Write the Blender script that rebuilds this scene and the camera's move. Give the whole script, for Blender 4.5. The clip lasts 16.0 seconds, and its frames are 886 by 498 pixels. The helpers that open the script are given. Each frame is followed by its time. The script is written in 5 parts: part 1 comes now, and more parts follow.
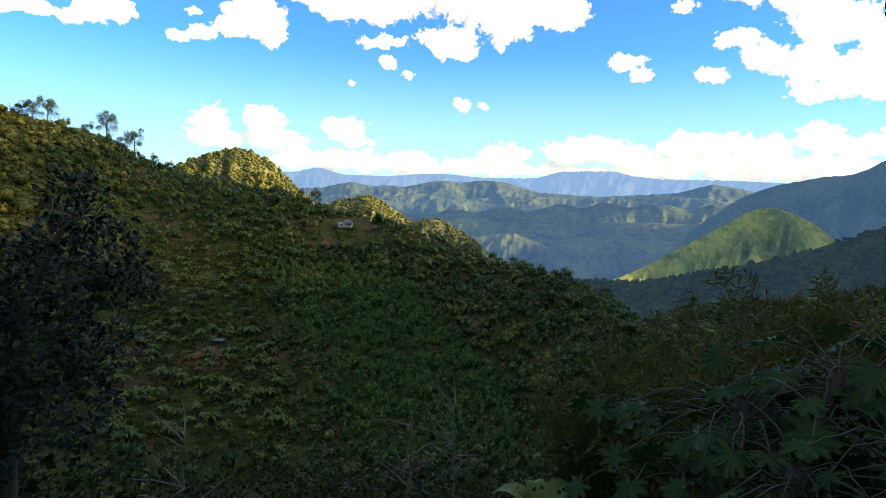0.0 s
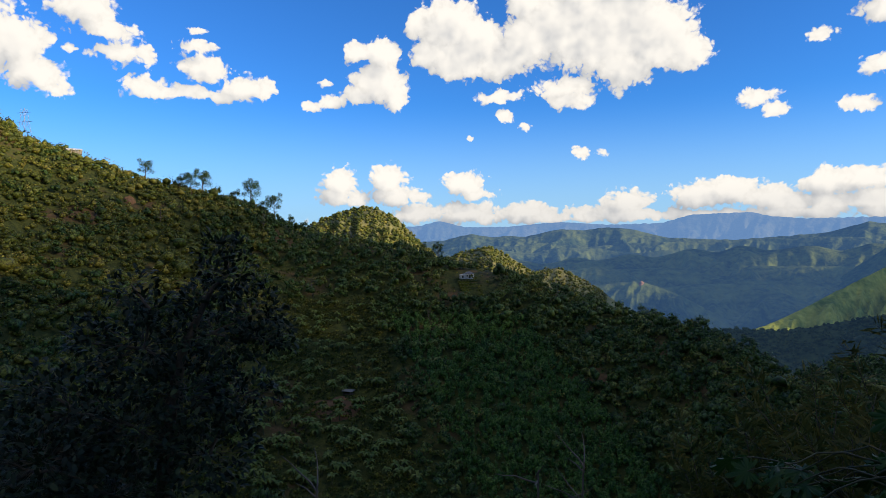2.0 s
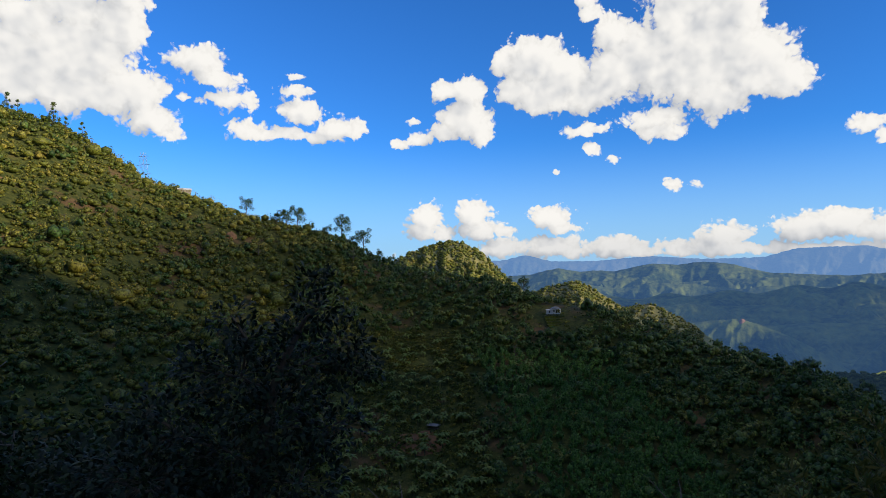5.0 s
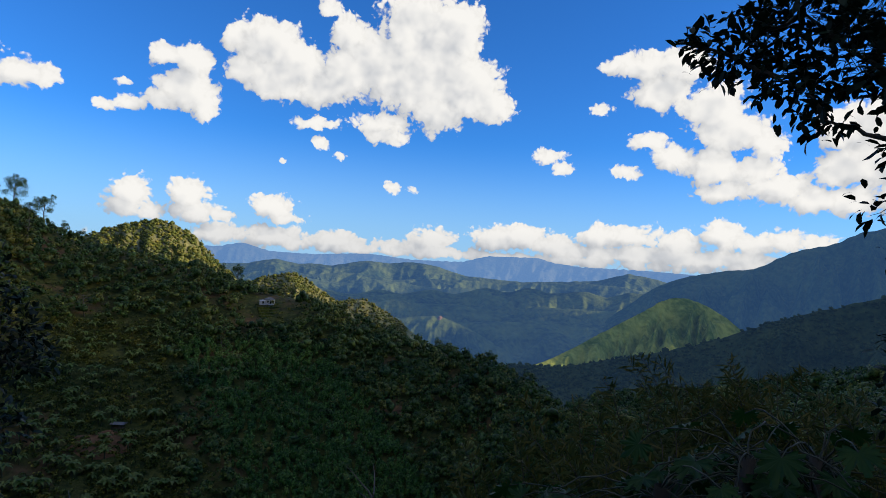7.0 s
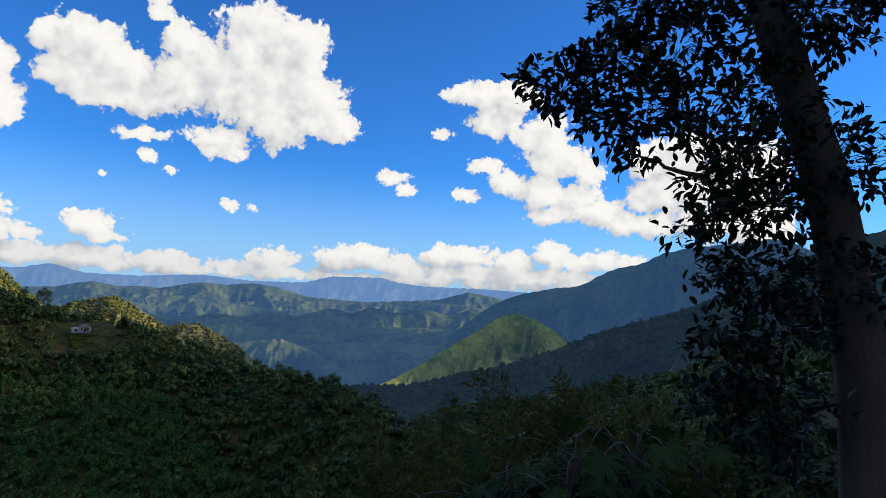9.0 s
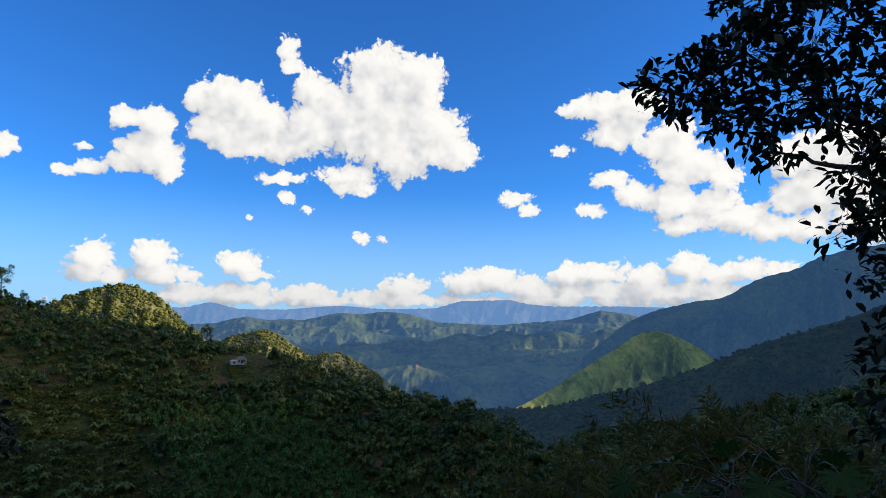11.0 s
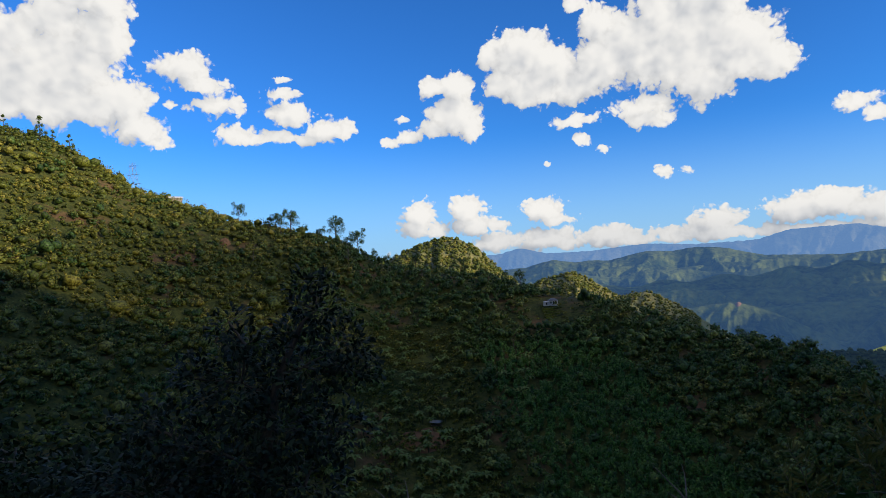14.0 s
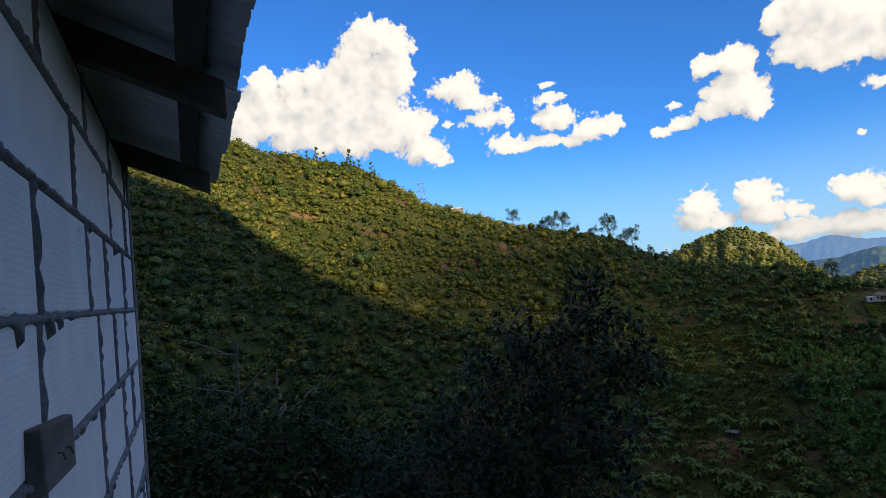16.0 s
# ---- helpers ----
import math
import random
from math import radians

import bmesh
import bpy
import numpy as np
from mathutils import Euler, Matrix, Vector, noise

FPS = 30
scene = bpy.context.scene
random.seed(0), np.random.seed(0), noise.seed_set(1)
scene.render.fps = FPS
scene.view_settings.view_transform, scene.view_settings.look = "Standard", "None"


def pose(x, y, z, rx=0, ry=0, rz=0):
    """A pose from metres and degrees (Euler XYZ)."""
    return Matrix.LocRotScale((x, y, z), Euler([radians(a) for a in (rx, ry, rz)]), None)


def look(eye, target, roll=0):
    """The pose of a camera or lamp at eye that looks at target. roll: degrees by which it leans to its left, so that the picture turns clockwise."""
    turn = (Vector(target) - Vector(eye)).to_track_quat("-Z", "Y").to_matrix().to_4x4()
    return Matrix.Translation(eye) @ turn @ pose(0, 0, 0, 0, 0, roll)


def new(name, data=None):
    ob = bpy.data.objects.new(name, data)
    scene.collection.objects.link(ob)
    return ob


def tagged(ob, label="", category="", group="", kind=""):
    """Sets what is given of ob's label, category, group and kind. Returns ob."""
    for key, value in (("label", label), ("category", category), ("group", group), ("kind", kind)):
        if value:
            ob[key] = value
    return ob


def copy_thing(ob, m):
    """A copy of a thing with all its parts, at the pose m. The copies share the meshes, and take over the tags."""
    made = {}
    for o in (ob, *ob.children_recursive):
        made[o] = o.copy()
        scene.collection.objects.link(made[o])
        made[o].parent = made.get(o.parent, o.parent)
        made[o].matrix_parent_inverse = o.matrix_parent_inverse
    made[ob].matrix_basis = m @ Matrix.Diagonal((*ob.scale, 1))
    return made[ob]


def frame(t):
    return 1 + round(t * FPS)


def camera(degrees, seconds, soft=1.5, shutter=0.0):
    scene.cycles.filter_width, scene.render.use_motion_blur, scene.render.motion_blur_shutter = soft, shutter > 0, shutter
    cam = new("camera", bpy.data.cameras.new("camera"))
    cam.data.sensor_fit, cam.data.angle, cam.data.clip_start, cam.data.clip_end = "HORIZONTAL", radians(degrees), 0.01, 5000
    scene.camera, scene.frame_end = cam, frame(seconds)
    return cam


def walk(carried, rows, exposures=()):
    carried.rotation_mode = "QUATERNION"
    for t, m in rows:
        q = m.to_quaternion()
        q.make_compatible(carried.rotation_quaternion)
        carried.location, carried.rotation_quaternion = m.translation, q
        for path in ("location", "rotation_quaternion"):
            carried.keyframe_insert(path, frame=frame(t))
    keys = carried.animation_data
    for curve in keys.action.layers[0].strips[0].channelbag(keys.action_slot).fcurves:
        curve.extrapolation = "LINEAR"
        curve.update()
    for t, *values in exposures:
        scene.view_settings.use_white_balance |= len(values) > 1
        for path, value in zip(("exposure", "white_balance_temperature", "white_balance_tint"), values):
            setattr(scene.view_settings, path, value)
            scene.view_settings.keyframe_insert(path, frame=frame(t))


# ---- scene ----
ROWS = [
    (0, -0.20, -6.56, 1.77), (0.5, 0.31, -5.87, 1.77), (1, 2.68, -4.49, 1.29),
    (1.5, 6.58, -3.13, 0.54), (2, 11.20, -1.92, -0.56), (2.5, 16.27, -0.74, -1.55),
    (3, 21.90, 0.43, -2.17), (3.62, 26.23, 1.05, -2.27), (4.25, 25.63, 1.29, -1.72),
    (4.88, 20.79, 1.35, -0.68), (5.5, 12.10, 1.42, 0.69), (6, 4.20, 1.61, 2.65),
    (6.5, -1.45, 1.53, 3.51), (7, -6.70, 1.40, 3.88), (7.5, -11.70, 1.30, 4.09),
    (8, -16.90, 1.68, 4.21), (8.62, -20.86, 2.94, 3.77), (9.25, -20.88, 5.25, 2.64),
    (9.88, -17.98, 7.19, 1.43), (10.5, -13.34, 7.39, 0.73), (11, -9.25, 5.88, 0.41),
    (11.5, -6.32, 3.91, 0.43), (12, -3.66, 2.39, 0.06), (12.5, 1.38, 1.44, -0.46),
    (13, 8.05, 0.91, -1.00), (13.5, 13.90, 0.86, -1.92), (14, 18.70, 1.03, -3.07),
    (14.5, 24.55, 1.30, -4.81), (15, 31.55, 1.91, -6.04), (15.5, 38.90, 2.65, -6.53),
    (16, 43.85, 2.92, -5.42),
]
cam = camera(72.0, 16.0, soft=0.7)
EYE = (0.0, 0.0, 0.0)
walk(cam, [(t, look(EYE, (-math.sin(radians(yaw)) * math.cos(radians(pitch)), math.cos(radians(yaw)) * math.cos(radians(pitch)), math.sin(radians(pitch))), roll))
           for t, yaw, pitch, roll in ROWS],
     exposures=[(0.0, 1.36, 7700, 10), (0.3, 1.22, 7600, 10), (0.7, 0.95, 7400, 10), (1.1, 0.72, 7000, 10), (1.6, 0.59, 6700, 10), (8.0, 0.46, 6300, 10),
                (10.5, 0.56, 6300, 10), (12.5, 0.46, 6300, 10), (14.8, 0.42, 6300, 10), (15.6, 0.54, 6600, 10), (16.0, 0.60, 6800, 10)])

# ---- world and sun ----
SUN_AZ, SUN_EL = 98.0, 19.0        # degrees right of ahead, degrees up


def way(az, el):
    a, e = radians(az), radians(el)
    return Vector((math.sin(a) * math.cos(e), math.cos(a) * math.cos(e), math.sin(e)))


sun = new("sun", bpy.data.lights.new("sun", "SUN"))
sun.data.energy, sun.data.angle, sun.data.color = 5.0, radians(0.53), (1.0, 0.80, 0.50)
sun.matrix_world = look(tuple(way(SUN_AZ, SUN_EL) * 900), (0, 0, 0))


class Nodes:
    """Short hand for building node trees."""

    def __init__(self, tree):
        self.tree = tree

    def add(self, kind, *values, out=0, operation="", use_clamp=False):
        n = self.tree.nodes.new(kind)
        if operation:
            n.operation = operation
        if use_clamp:
            n.use_clamp = True
        for socket, v in zip(n.inputs, values):
            self.put(socket, v)
        return n.outputs[out]

    def put(self, socket, v):
        if v is None:
            return
        if isinstance(v, bpy.types.NodeSocket):
            self.tree.links.new(v, socket)
        else:
            socket.default_value = v

    def math(self, op, *v, clamp=False):
        return self.add("ShaderNodeMath", *v, operation=op, use_clamp=clamp)

    def vec(self, op, *v, out=0):
        return self.add("ShaderNodeVectorMath", *v, out=out, operation=op)

    def ramp(self, fac, *stops):
        n = self.tree.nodes.new("ShaderNodeValToRGB")
        self.put(n.inputs[0], fac)
        e = n.color_ramp.elements
        while len(e) < len(stops):
            e.new(0.5)
        for k, (p, c) in zip(e, stops):
            k.position, k.color = p, (*c, 1) if len(c) == 3 else c
        return n.outputs[0]

    def smooth(self, v, a, b, lo=0.0, hi=1.0):
        n = self.tree.nodes.new("ShaderNodeMapRange")
        n.interpolation_type = "SMOOTHSTEP"
        for k, x in zip(("Value", "From Min", "From Max", "To Min", "To Max"), (v, a, b, lo, hi)):
            self.put(n.inputs[k], x)
        return n.outputs[0]

    def mix(self, fac, a, b):
        n = self.tree.nodes.new("ShaderNodeMix")
        n.data_type = "RGBA"
        for k, v in ((0, fac), (6, a), (7, b)):
            if not isinstance(v, (bpy.types.NodeSocket, float, int)):
                v = (*v, 1) if len(v) == 3 else v
            self.put(n.inputs[k], v)
        return n.outputs[2]

    def noise(self, vector, scale, detail=4.0, rough=0.55, out=0):
        n = self.tree.nodes.new("ShaderNodeTexNoise")
        self.put(n.inputs["Vector"], vector)
        n.inputs["Scale"].default_value, n.inputs["Detail"].default_value = scale, detail
        n.inputs["Roughness"].default_value = rough
        return n.outputs[out]


# Cumulus clouds, each a cluster of puffs: degrees right, degrees up, half width, half height
CLOUD_BIG = [(3.1, 21.1, 4.0, 3.2), (6.6, 21.0, 3.0, 2.9), (3.2, 17.6, 6.4, 4.0), (8.1, 16.3, 3.8, 3.0), (10.6, 14.8, 2.3, 1.7), (5.5, 13.6, 2.9, 1.7), (-0.5, 17.8, 3.6, 3.0),
             (-3.4, 20.0, 1.9, 1.6), (-3.5, 16.5, 2.5, 2.5), (-5.6, 23.4, 1.0, 1.3), (-5.3, 21.9, 0.8, 0.8)]
CLOUD_MIDDLE = [(-10.4, 18.1, 3.3, 2.2), (-7.9, 16.8, 2.9, 2.4), (-13.4, 18.2, 1.2, 1.2), (-12.5, 15.7, 1.9, 1.3), (-9.7, 15.3, 3.9, 1.9), (-5.4, 15.1, 2.9, 1.6)]
CLOUD_TAIL = [(-16.8, 15.7, 2.0, 1.5), (-18.9, 15.8, 1.5, 1.1), (-17.0, 13.4, 2.5, 2.0), (-15.5, 12.2, 1.4, 1.3), (-18.8, 12.2, 1.8, 1.0), (-21.1, 11.6, 1.3, 0.6), (-21.9, 13.2, 0.5, 0.4),
              (-22.8, 11.0, 1.0, 0.5)]
CLOUD_SCRAPS = [(-6.0, 12.0, 2.0, 0.7), (-0.2, 12.5, 3.2, 1.0), (0.6, 11.5, 2.0, 0.8), (-5.1, 10.3, 1.0, 0.5), (-3.5, 9.3, 0.5, 0.4), (15.9, 10.5, 1.7, 0.8), (17.4, 9.4, 1.2, 0.7),
                (1.5, 6.8, 0.9, 0.6), (3.6, 6.8, 0.7, 0.3), (-8.6, 8.3, 0.5, 0.2), (20.3, 14.9, 1.0, 0.6), (23.0, 9.3, 1.4, 0.6)]
CLOUD_RIGHT = [(24.1, 18.4, 3.1, 1.3), (27.3, 18.5, 2.5, 1.5), (21.4, 18.6, 1.3, 0.6), (25.9, 16.3, 2.9, 1.6), (30.0, 14.8, 2.9, 2.3), (31.7, 12.8, 3.5, 1.9), (34.3, 11.6, 1.7, 1.5),
               (24.8, 12.1, 2.0, 0.9), (26.9, 10.7, 2.4, 1.2), (30.4, 9.8, 2.5, 1.6), (33.7, 9.7, 2.3, 1.4), (31.3, 7.7, 2.7, 0.9), (35.2, 8.1, 2.7, 1.3), (38.0, 7.0, 2.6, 1.1),
               (40.2, 7.0, 2.0, 1.3)]
CLOUD_BEHIND_TREE = [(39.4, 12.5, 1.8, 1.7), (42.4, 13.4, 3.3, 1.8), (43.1, 10.0, 3.7, 2.5), (44.5, 7.4, 3.1, 1.8), (39.7, 9.6, 2.0, 1.7), (47.5, 11.4, 3.4, 3.1), (48.6, 6.9, 2.9, 2.2)]
CLOUD_LOW = [(-20.7, 4.2, 1.4, 1.8), (-21.0, 3.0, 2.0, 1.0), (-19.2, 2.9, 1.1, 0.8), (-16.3, 4.6, 1.9, 1.5), (-15.5, 3.2, 2.1, 0.9), (-13.2, 3.0, 0.9, 0.5), (-9.1, 4.2, 2.1, 1.3),
             (-8.1, 3.2, 1.7, 0.6), (-10.9, 4.6, 0.5, 0.3)]
CLOUD_BAND = [(-13.2, 1.4, 2.5, 0.9), (-8.9, 1.5, 2.9, 1.0), (-3.5, 1.5, 2.8, 0.9), (1.7, 1.3, 2.8, 0.7), (5.8, 2.3, 2.2, 1.2), (11.6, 2.8, 2.4, 1.2), (14.2, 3.2, 2.4, 1.2),
              (17.4, 2.2, 2.9, 1.1), (20.6, 3.5, 2.0, 1.2), (23.9, 3.5, 2.9, 1.1), (27.7, 3.2, 2.8, 1.1), (31.2, 4.0, 1.8, 1.3), (34.0, 3.5, 1.8, 1.1), (36.3, 3.8, 1.5, 1.1),
              (38.7, 3.6, 1.6, 1.0), (9.0, 1.0, 25.5, 0.6), (27.2, 1.9, 13.3, 1.0)]
CLOUD_LEFT = [(-49.1, 22.5, 2.8, 1.9), (-46.5, 21.7, 1.8, 1.5), (-50.7, 20.3, 2.3, 1.9), (-47.3, 19.3, 2.4, 2.2), (-56.6, 18.7, 1.5, 1.6), (-58.9, 18.7, 1.5, 1.4), (-53.8, 18.6, 2.3, 1.9),
              (-50.2, 16.8, 4.8, 2.9), (-46.1, 14.6, 2.8, 2.1), (-55.6, 15.7, 6.0, 2.4), (-60.1, 16.3, 3.4, 2.3), (-50.0, 13.9, 5.2, 1.8), (-44.8, 12.3, 2.2, 1.3), (-43.3, 11.1, 1.2, 0.7),
              (-61.7, 14.9, 2.9, 1.8), (-54.7, 13.9, 4.5, 1.3), (-64.5, 15.5, 2.8, 2.6)]
CLOUD_WISPS = [(-41.1, 17.6, 2.3, 1.3), (-39.5, 16.0, 2.0, 0.9), (-38.6, 14.5, 2.4, 0.9), (-36.7, 14.5, 0.9, 0.7), (-42.1, 14.4, 0.4, 0.4), (-32.4, 15.5, 1.6, 0.5), (-32.8, 16.8, 0.8, 0.3),
               (-32.1, 13.7, 2.2, 1.3), (-28.9, 12.4, 2.5, 1.1), (-36.7, 11.9, 2.0, 0.8), (-33.6, 11.8, 2.2, 0.7), (-27.1, 12.4, 0.9, 1.0), (-30.0, 11.6, 1.9, 0.5)]


def cloud_field():
    """A node group: from (degrees right, degrees up) to how deep inside a cloud that lies, fine and smooth."""
    tree = bpy.data.node_groups.new("cloud_field", "ShaderNodeTree")
    tree.interface.new_socket("place", in_out="INPUT", socket_type="NodeSocketVector")
    for name in ("depth", "lumps", "bulk"):
        tree.interface.new_socket(name, in_out="OUTPUT", socket_type="NodeSocketFloat")
    g = Nodes(tree)
    start, end = tree.nodes.new("NodeGroupInput"), tree.nodes.new("NodeGroupOutput")
    place = start.outputs[0]
    warp = g.vec("SUBTRACT", g.noise(place, 0.6, 3.0, 0.5, out=1), (0.5, 0.5, 0.5))
    bent = g.vec("MULTIPLY_ADD", warp, (1.1, 1.0, 0.0), place)
    total = None
    for puffs in (CLOUD_BIG, CLOUD_MIDDLE, CLOUD_TAIL, CLOUD_SCRAPS, CLOUD_RIGHT, CLOUD_BEHIND_TREE, CLOUD_LOW, CLOUD_BAND, CLOUD_LEFT, CLOUD_WISPS):
        for az, el, w, h in puffs:
            size = min(w, h) ** 0.5 * 0.9
            d = g.vec("LENGTH", g.vec("MULTIPLY_ADD", bent, (1 / w, 1 / h, 0), (-az / w, -el / h, 0)), out=1)
            d = g.math("MULTIPLY_ADD", d, size, -size)
            total = d if total is None else g.math("SMOOTH_MIN", total, d, 0.30)

    def billow(scale):
        n = g.tree.nodes.new("ShaderNodeTexVoronoi")
        n.feature, n.inputs["Scale"].default_value = "SMOOTH_F1", scale
        n.inputs["Smoothness"].default_value = 0.6
        g.put(n.inputs["Vector"], bent)
        return g.math("SUBTRACT", 0.45, n.outputs["Distance"])
    # a few more clouds over the rest of the sky, overhead and behind: unseen, added as neutral fill light
    axes = g.tree.nodes.new("ShaderNodeSeparateXYZ")
    g.put(axes.inputs[0], place)
    outside = g.math("MAXIMUM", g.smooth(axes.outputs[1], 36.0, 46.0), g.math("MAXIMUM", g.smooth(axes.outputs[0], 64.0, 78.0), g.smooth(axes.outputs[0], -76.0, -92.0)))
    cover = g.math("MULTIPLY_ADD", g.math("SUBTRACT", SKY_COVER, g.noise(place, 0.07, 3.0, 0.5)), 12.0, g.math("MULTIPLY_ADD", outside, -9.0, 9.0))
    total = g.math("MINIMUM", total, cover)
    depth = g.math("SUBTRACT", 0.14, total)
    g.put(end.inputs[2], depth)
    low, high = billow(0.55), billow(1.25)
    flat = g.math("SMOOTH_MIN", depth, 0.42, 0.45)
    g.put(end.inputs[1], g.math("MULTIPLY_ADD", low, 0.30, g.math("MULTIPLY_ADD", high, 0.18, flat)))
    fine = g.math("MULTIPLY_ADD", low, 0.60, g.math("MULTIPLY_ADD", high, 0.45, depth))
    fine = g.math("MULTIPLY_ADD", billow(2.9), 0.34, fine)
    fine = g.math("MULTIPLY_ADD", billow(6.5), 0.10, fine)
    g.put(end.inputs[0], g.math("MULTIPLY_ADD", g.math("SUBTRACT", g.noise(bent, 1.5, 5.0, 0.54), 0.5), 0.75, fine))
    return tree


SKY_COVER = 0.53                   # higher: clearer sky overhead and behind

world = bpy.data.worlds.new("world")
scene.world = world
world.use_nodes = True
world.node_tree.nodes.clear()
w = Nodes(world.node_tree)
sky = w.tree.nodes.new("ShaderNodeTexSky")
sky.sky_type, sky.sun_disc = "NISHITA", False
sky.sun_elevation, sky.sun_rotation = radians(SUN_EL), radians(SUN_AZ)
sky.altitude, sky.air_density, sky.dust_density, sky.ozone_density = 1200, 1.0, 0.6, 2.0
split = w.tree.nodes.new("ShaderNodeSeparateXYZ")
w.put(split.inputs[0], w.add("ShaderNodeTexCoord"))
right_deg = w.math("MULTIPLY", w.math("ARCTAN2", split.outputs[0], split.outputs[1]), 57.29578)
up_deg = w.math("MULTIPLY", w.math("ARCSINE", split.outputs[2]), 57.29578)
spot = w.add("ShaderNodeCombineXYZ", right_deg, up_deg, 0.0)
field = cloud_field()


def depth_at(place):
    n = w.tree.nodes.new("ShaderNodeGroup")
    n.node_tree = field
    w.put(n.inputs[0], place)
    return n


def drawn(n, name):
    return n.outputs[name]


here, toward = depth_at(spot), depth_at(w.vec("ADD", spot, (1.2, 1.2, 0.0)))
cover = w.smooth(drawn(here, "depth"), 0.0, 0.26)
# the side turned to the sun is white, the far side and the base go grey
facing_sun = w.smooth(w.math("SUBTRACT", drawn(toward, "lumps"), drawn(here, "lumps")), -0.30, 0.58)
inside = w.smooth(drawn(toward, "bulk"), -0.5, 1.6)
shade = w.smooth(up_deg, 0.8, 4.4, 0.34, 0.0)
shade = w.math("ADD", shade, w.math("MULTIPLY", facing_sun, w.math("MULTIPLY_ADD", inside, 0.45, 0.65)), clamp=True)
relief = w.smooth(w.math("SUBTRACT", drawn(here, "depth"), drawn(here, "lumps")), -0.30, 0.32, 0.91, 1.05)
body = w.mix(shade, (1.02, 0.98, 0.91), (0.46, 0.49, 0.54))
scaled = w.tree.nodes.new("ShaderNodeVectorMath")
scaled.operation = "SCALE"
w.put(scaled.inputs[0], body)
w.put(scaled.inputs["Scale"], relief)
body = scaled.outputs[0]
scale = w.tree.nodes.new("ShaderNodeVectorMath")
scale.operation = "SCALE"
w.put(scale.inputs[0], sky.outputs[0])
scale.inputs["Scale"].default_value = 0.11
tinted = w.vec("MULTIPLY", scale.outputs[0], (0.33, 1.0, 1.90))
pale = w.smooth(up_deg, -1.0, 12.0, 0.75, 0.0)
tinted = w.mix(pale, tinted, (0.44, 0.68, 0.98))
total = w.mix(cover, tinted, body)
background = w.tree.nodes.new("ShaderNodeBackground")
w.put(background.inputs[0], total)
background.inputs[1].default_value = 0.65
w.tree.links.new(background.outputs[0], w.tree.nodes.new("ShaderNodeOutputWorld").inputs[0])

# ---- materials ----
def material(name):
    m = bpy.data.materials.new(name)
    m.use_nodes = True
    m.node_tree.nodes.clear()
    return m, Nodes(m.node_tree)


def finish(m, g, shader, bump=None, distance=0.1, strength=0.5):
    out = g.tree.nodes.new("ShaderNodeOutputMaterial")
    g.tree.links.new(shader, out.inputs[0])
    if bump is not None:
        n = g.tree.nodes.new("ShaderNodeBump")
        n.inputs["Distance"].default_value, n.inputs["Strength"].default_value = distance, strength
        g.put(n.inputs["Height"], bump)
        for node in g.tree.nodes:
            if node.type in ("BSDF_PRINCIPLED", "BSDF_DIFFUSE"):
                g.put(node.inputs["Normal"], n.outputs[0])
    return m


def principled(g, colour, rough=0.7, metal=0.0, gloss=0.5):
    n = g.tree.nodes.new("ShaderNodeBsdfPrincipled")
    g.put(n.inputs["Base Color"], (*colour, 1) if isinstance(colour, tuple) else colour)
    g.put(n.inputs["Roughness"], rough)
    g.put(n.inputs["Metallic"], metal)
    n.inputs["Specular IOR Level"].default_value = gloss
    return n.outputs[0]


def leaf_material(name, dark, mid, light, rough=0.5, gloss=0.3, through_leaf=0.25, spread=0.06, grain=0.0):
    """Foliage: colour drifts over the slope, from plant to plant and from leaf to leaf."""
    m, g = material(name)
    geo = g.tree.nodes.new("ShaderNodeNewGeometry")
    tint = g.tree.nodes.new("ShaderNodeAttribute")
    tint.attribute_name = "tint"
    drift = g.noise(geo.outputs["Position"], spread, 3.0, 0.6)
    each = g.math("MULTIPLY_ADD", geo.outputs["Random Per Island"], 0.30, g.math("MULTIPLY", tint.outputs["Fac"], 0.62))
    v = g.math("MULTIPLY_ADD", g.math("SUBTRACT", drift, 0.5), 0.9, each, clamp=True)
    colour = g.ramp(v, (0.05, dark), (0.5, mid), (0.95, light))
    if grain:
        leafy = g.smooth(g.noise(geo.outputs["Position"], grain, 2.0, 0.6), 0.32, 0.68, 0.35, 1.65)
        n = g.tree.nodes.new("ShaderNodeVectorMath")
        n.operation = "SCALE"
        g.put(n.inputs[0], colour)
        g.put(n.inputs["Scale"], leafy)
        colour = n.outputs[0]
    p = principled(g, colour, rough, 0.0, gloss)
    t = g.tree.nodes.new("ShaderNodeBsdfTranslucent")
    g.put(t.inputs[0], colour)
    mixed = g.tree.nodes.new("ShaderNodeMixShader")
    mixed.inputs[0].default_value = through_leaf
    g.tree.links.new(p, mixed.inputs[1])
    g.tree.links.new(t.outputs[0], mixed.inputs[2])
    return finish(m, g, mixed.outputs[0])


def plain_material(name, a, b, scale=4.0, rough=0.8, metal=0.0, gloss=0.4, bump=0.01, stretch=(1, 1, 1), grain=40.0):
    m, g = material(name)
    at = g.add("ShaderNodeTexCoord", out=3)
    p = g.vec("MULTIPLY", at, stretch)
    big, fine = g.noise(p, scale, 5.0, 0.6), g.noise(p, grain, 3.0, 0.6)
    v = g.math("MULTIPLY_ADD", fine, 0.35, g.math("MULTIPLY", big, 0.7))
    s = principled(g, g.mix(g.smooth(v, 0.3, 0.75), a, b), rough, metal, gloss)
    return finish(m, g, s, v, bump, 0.7)


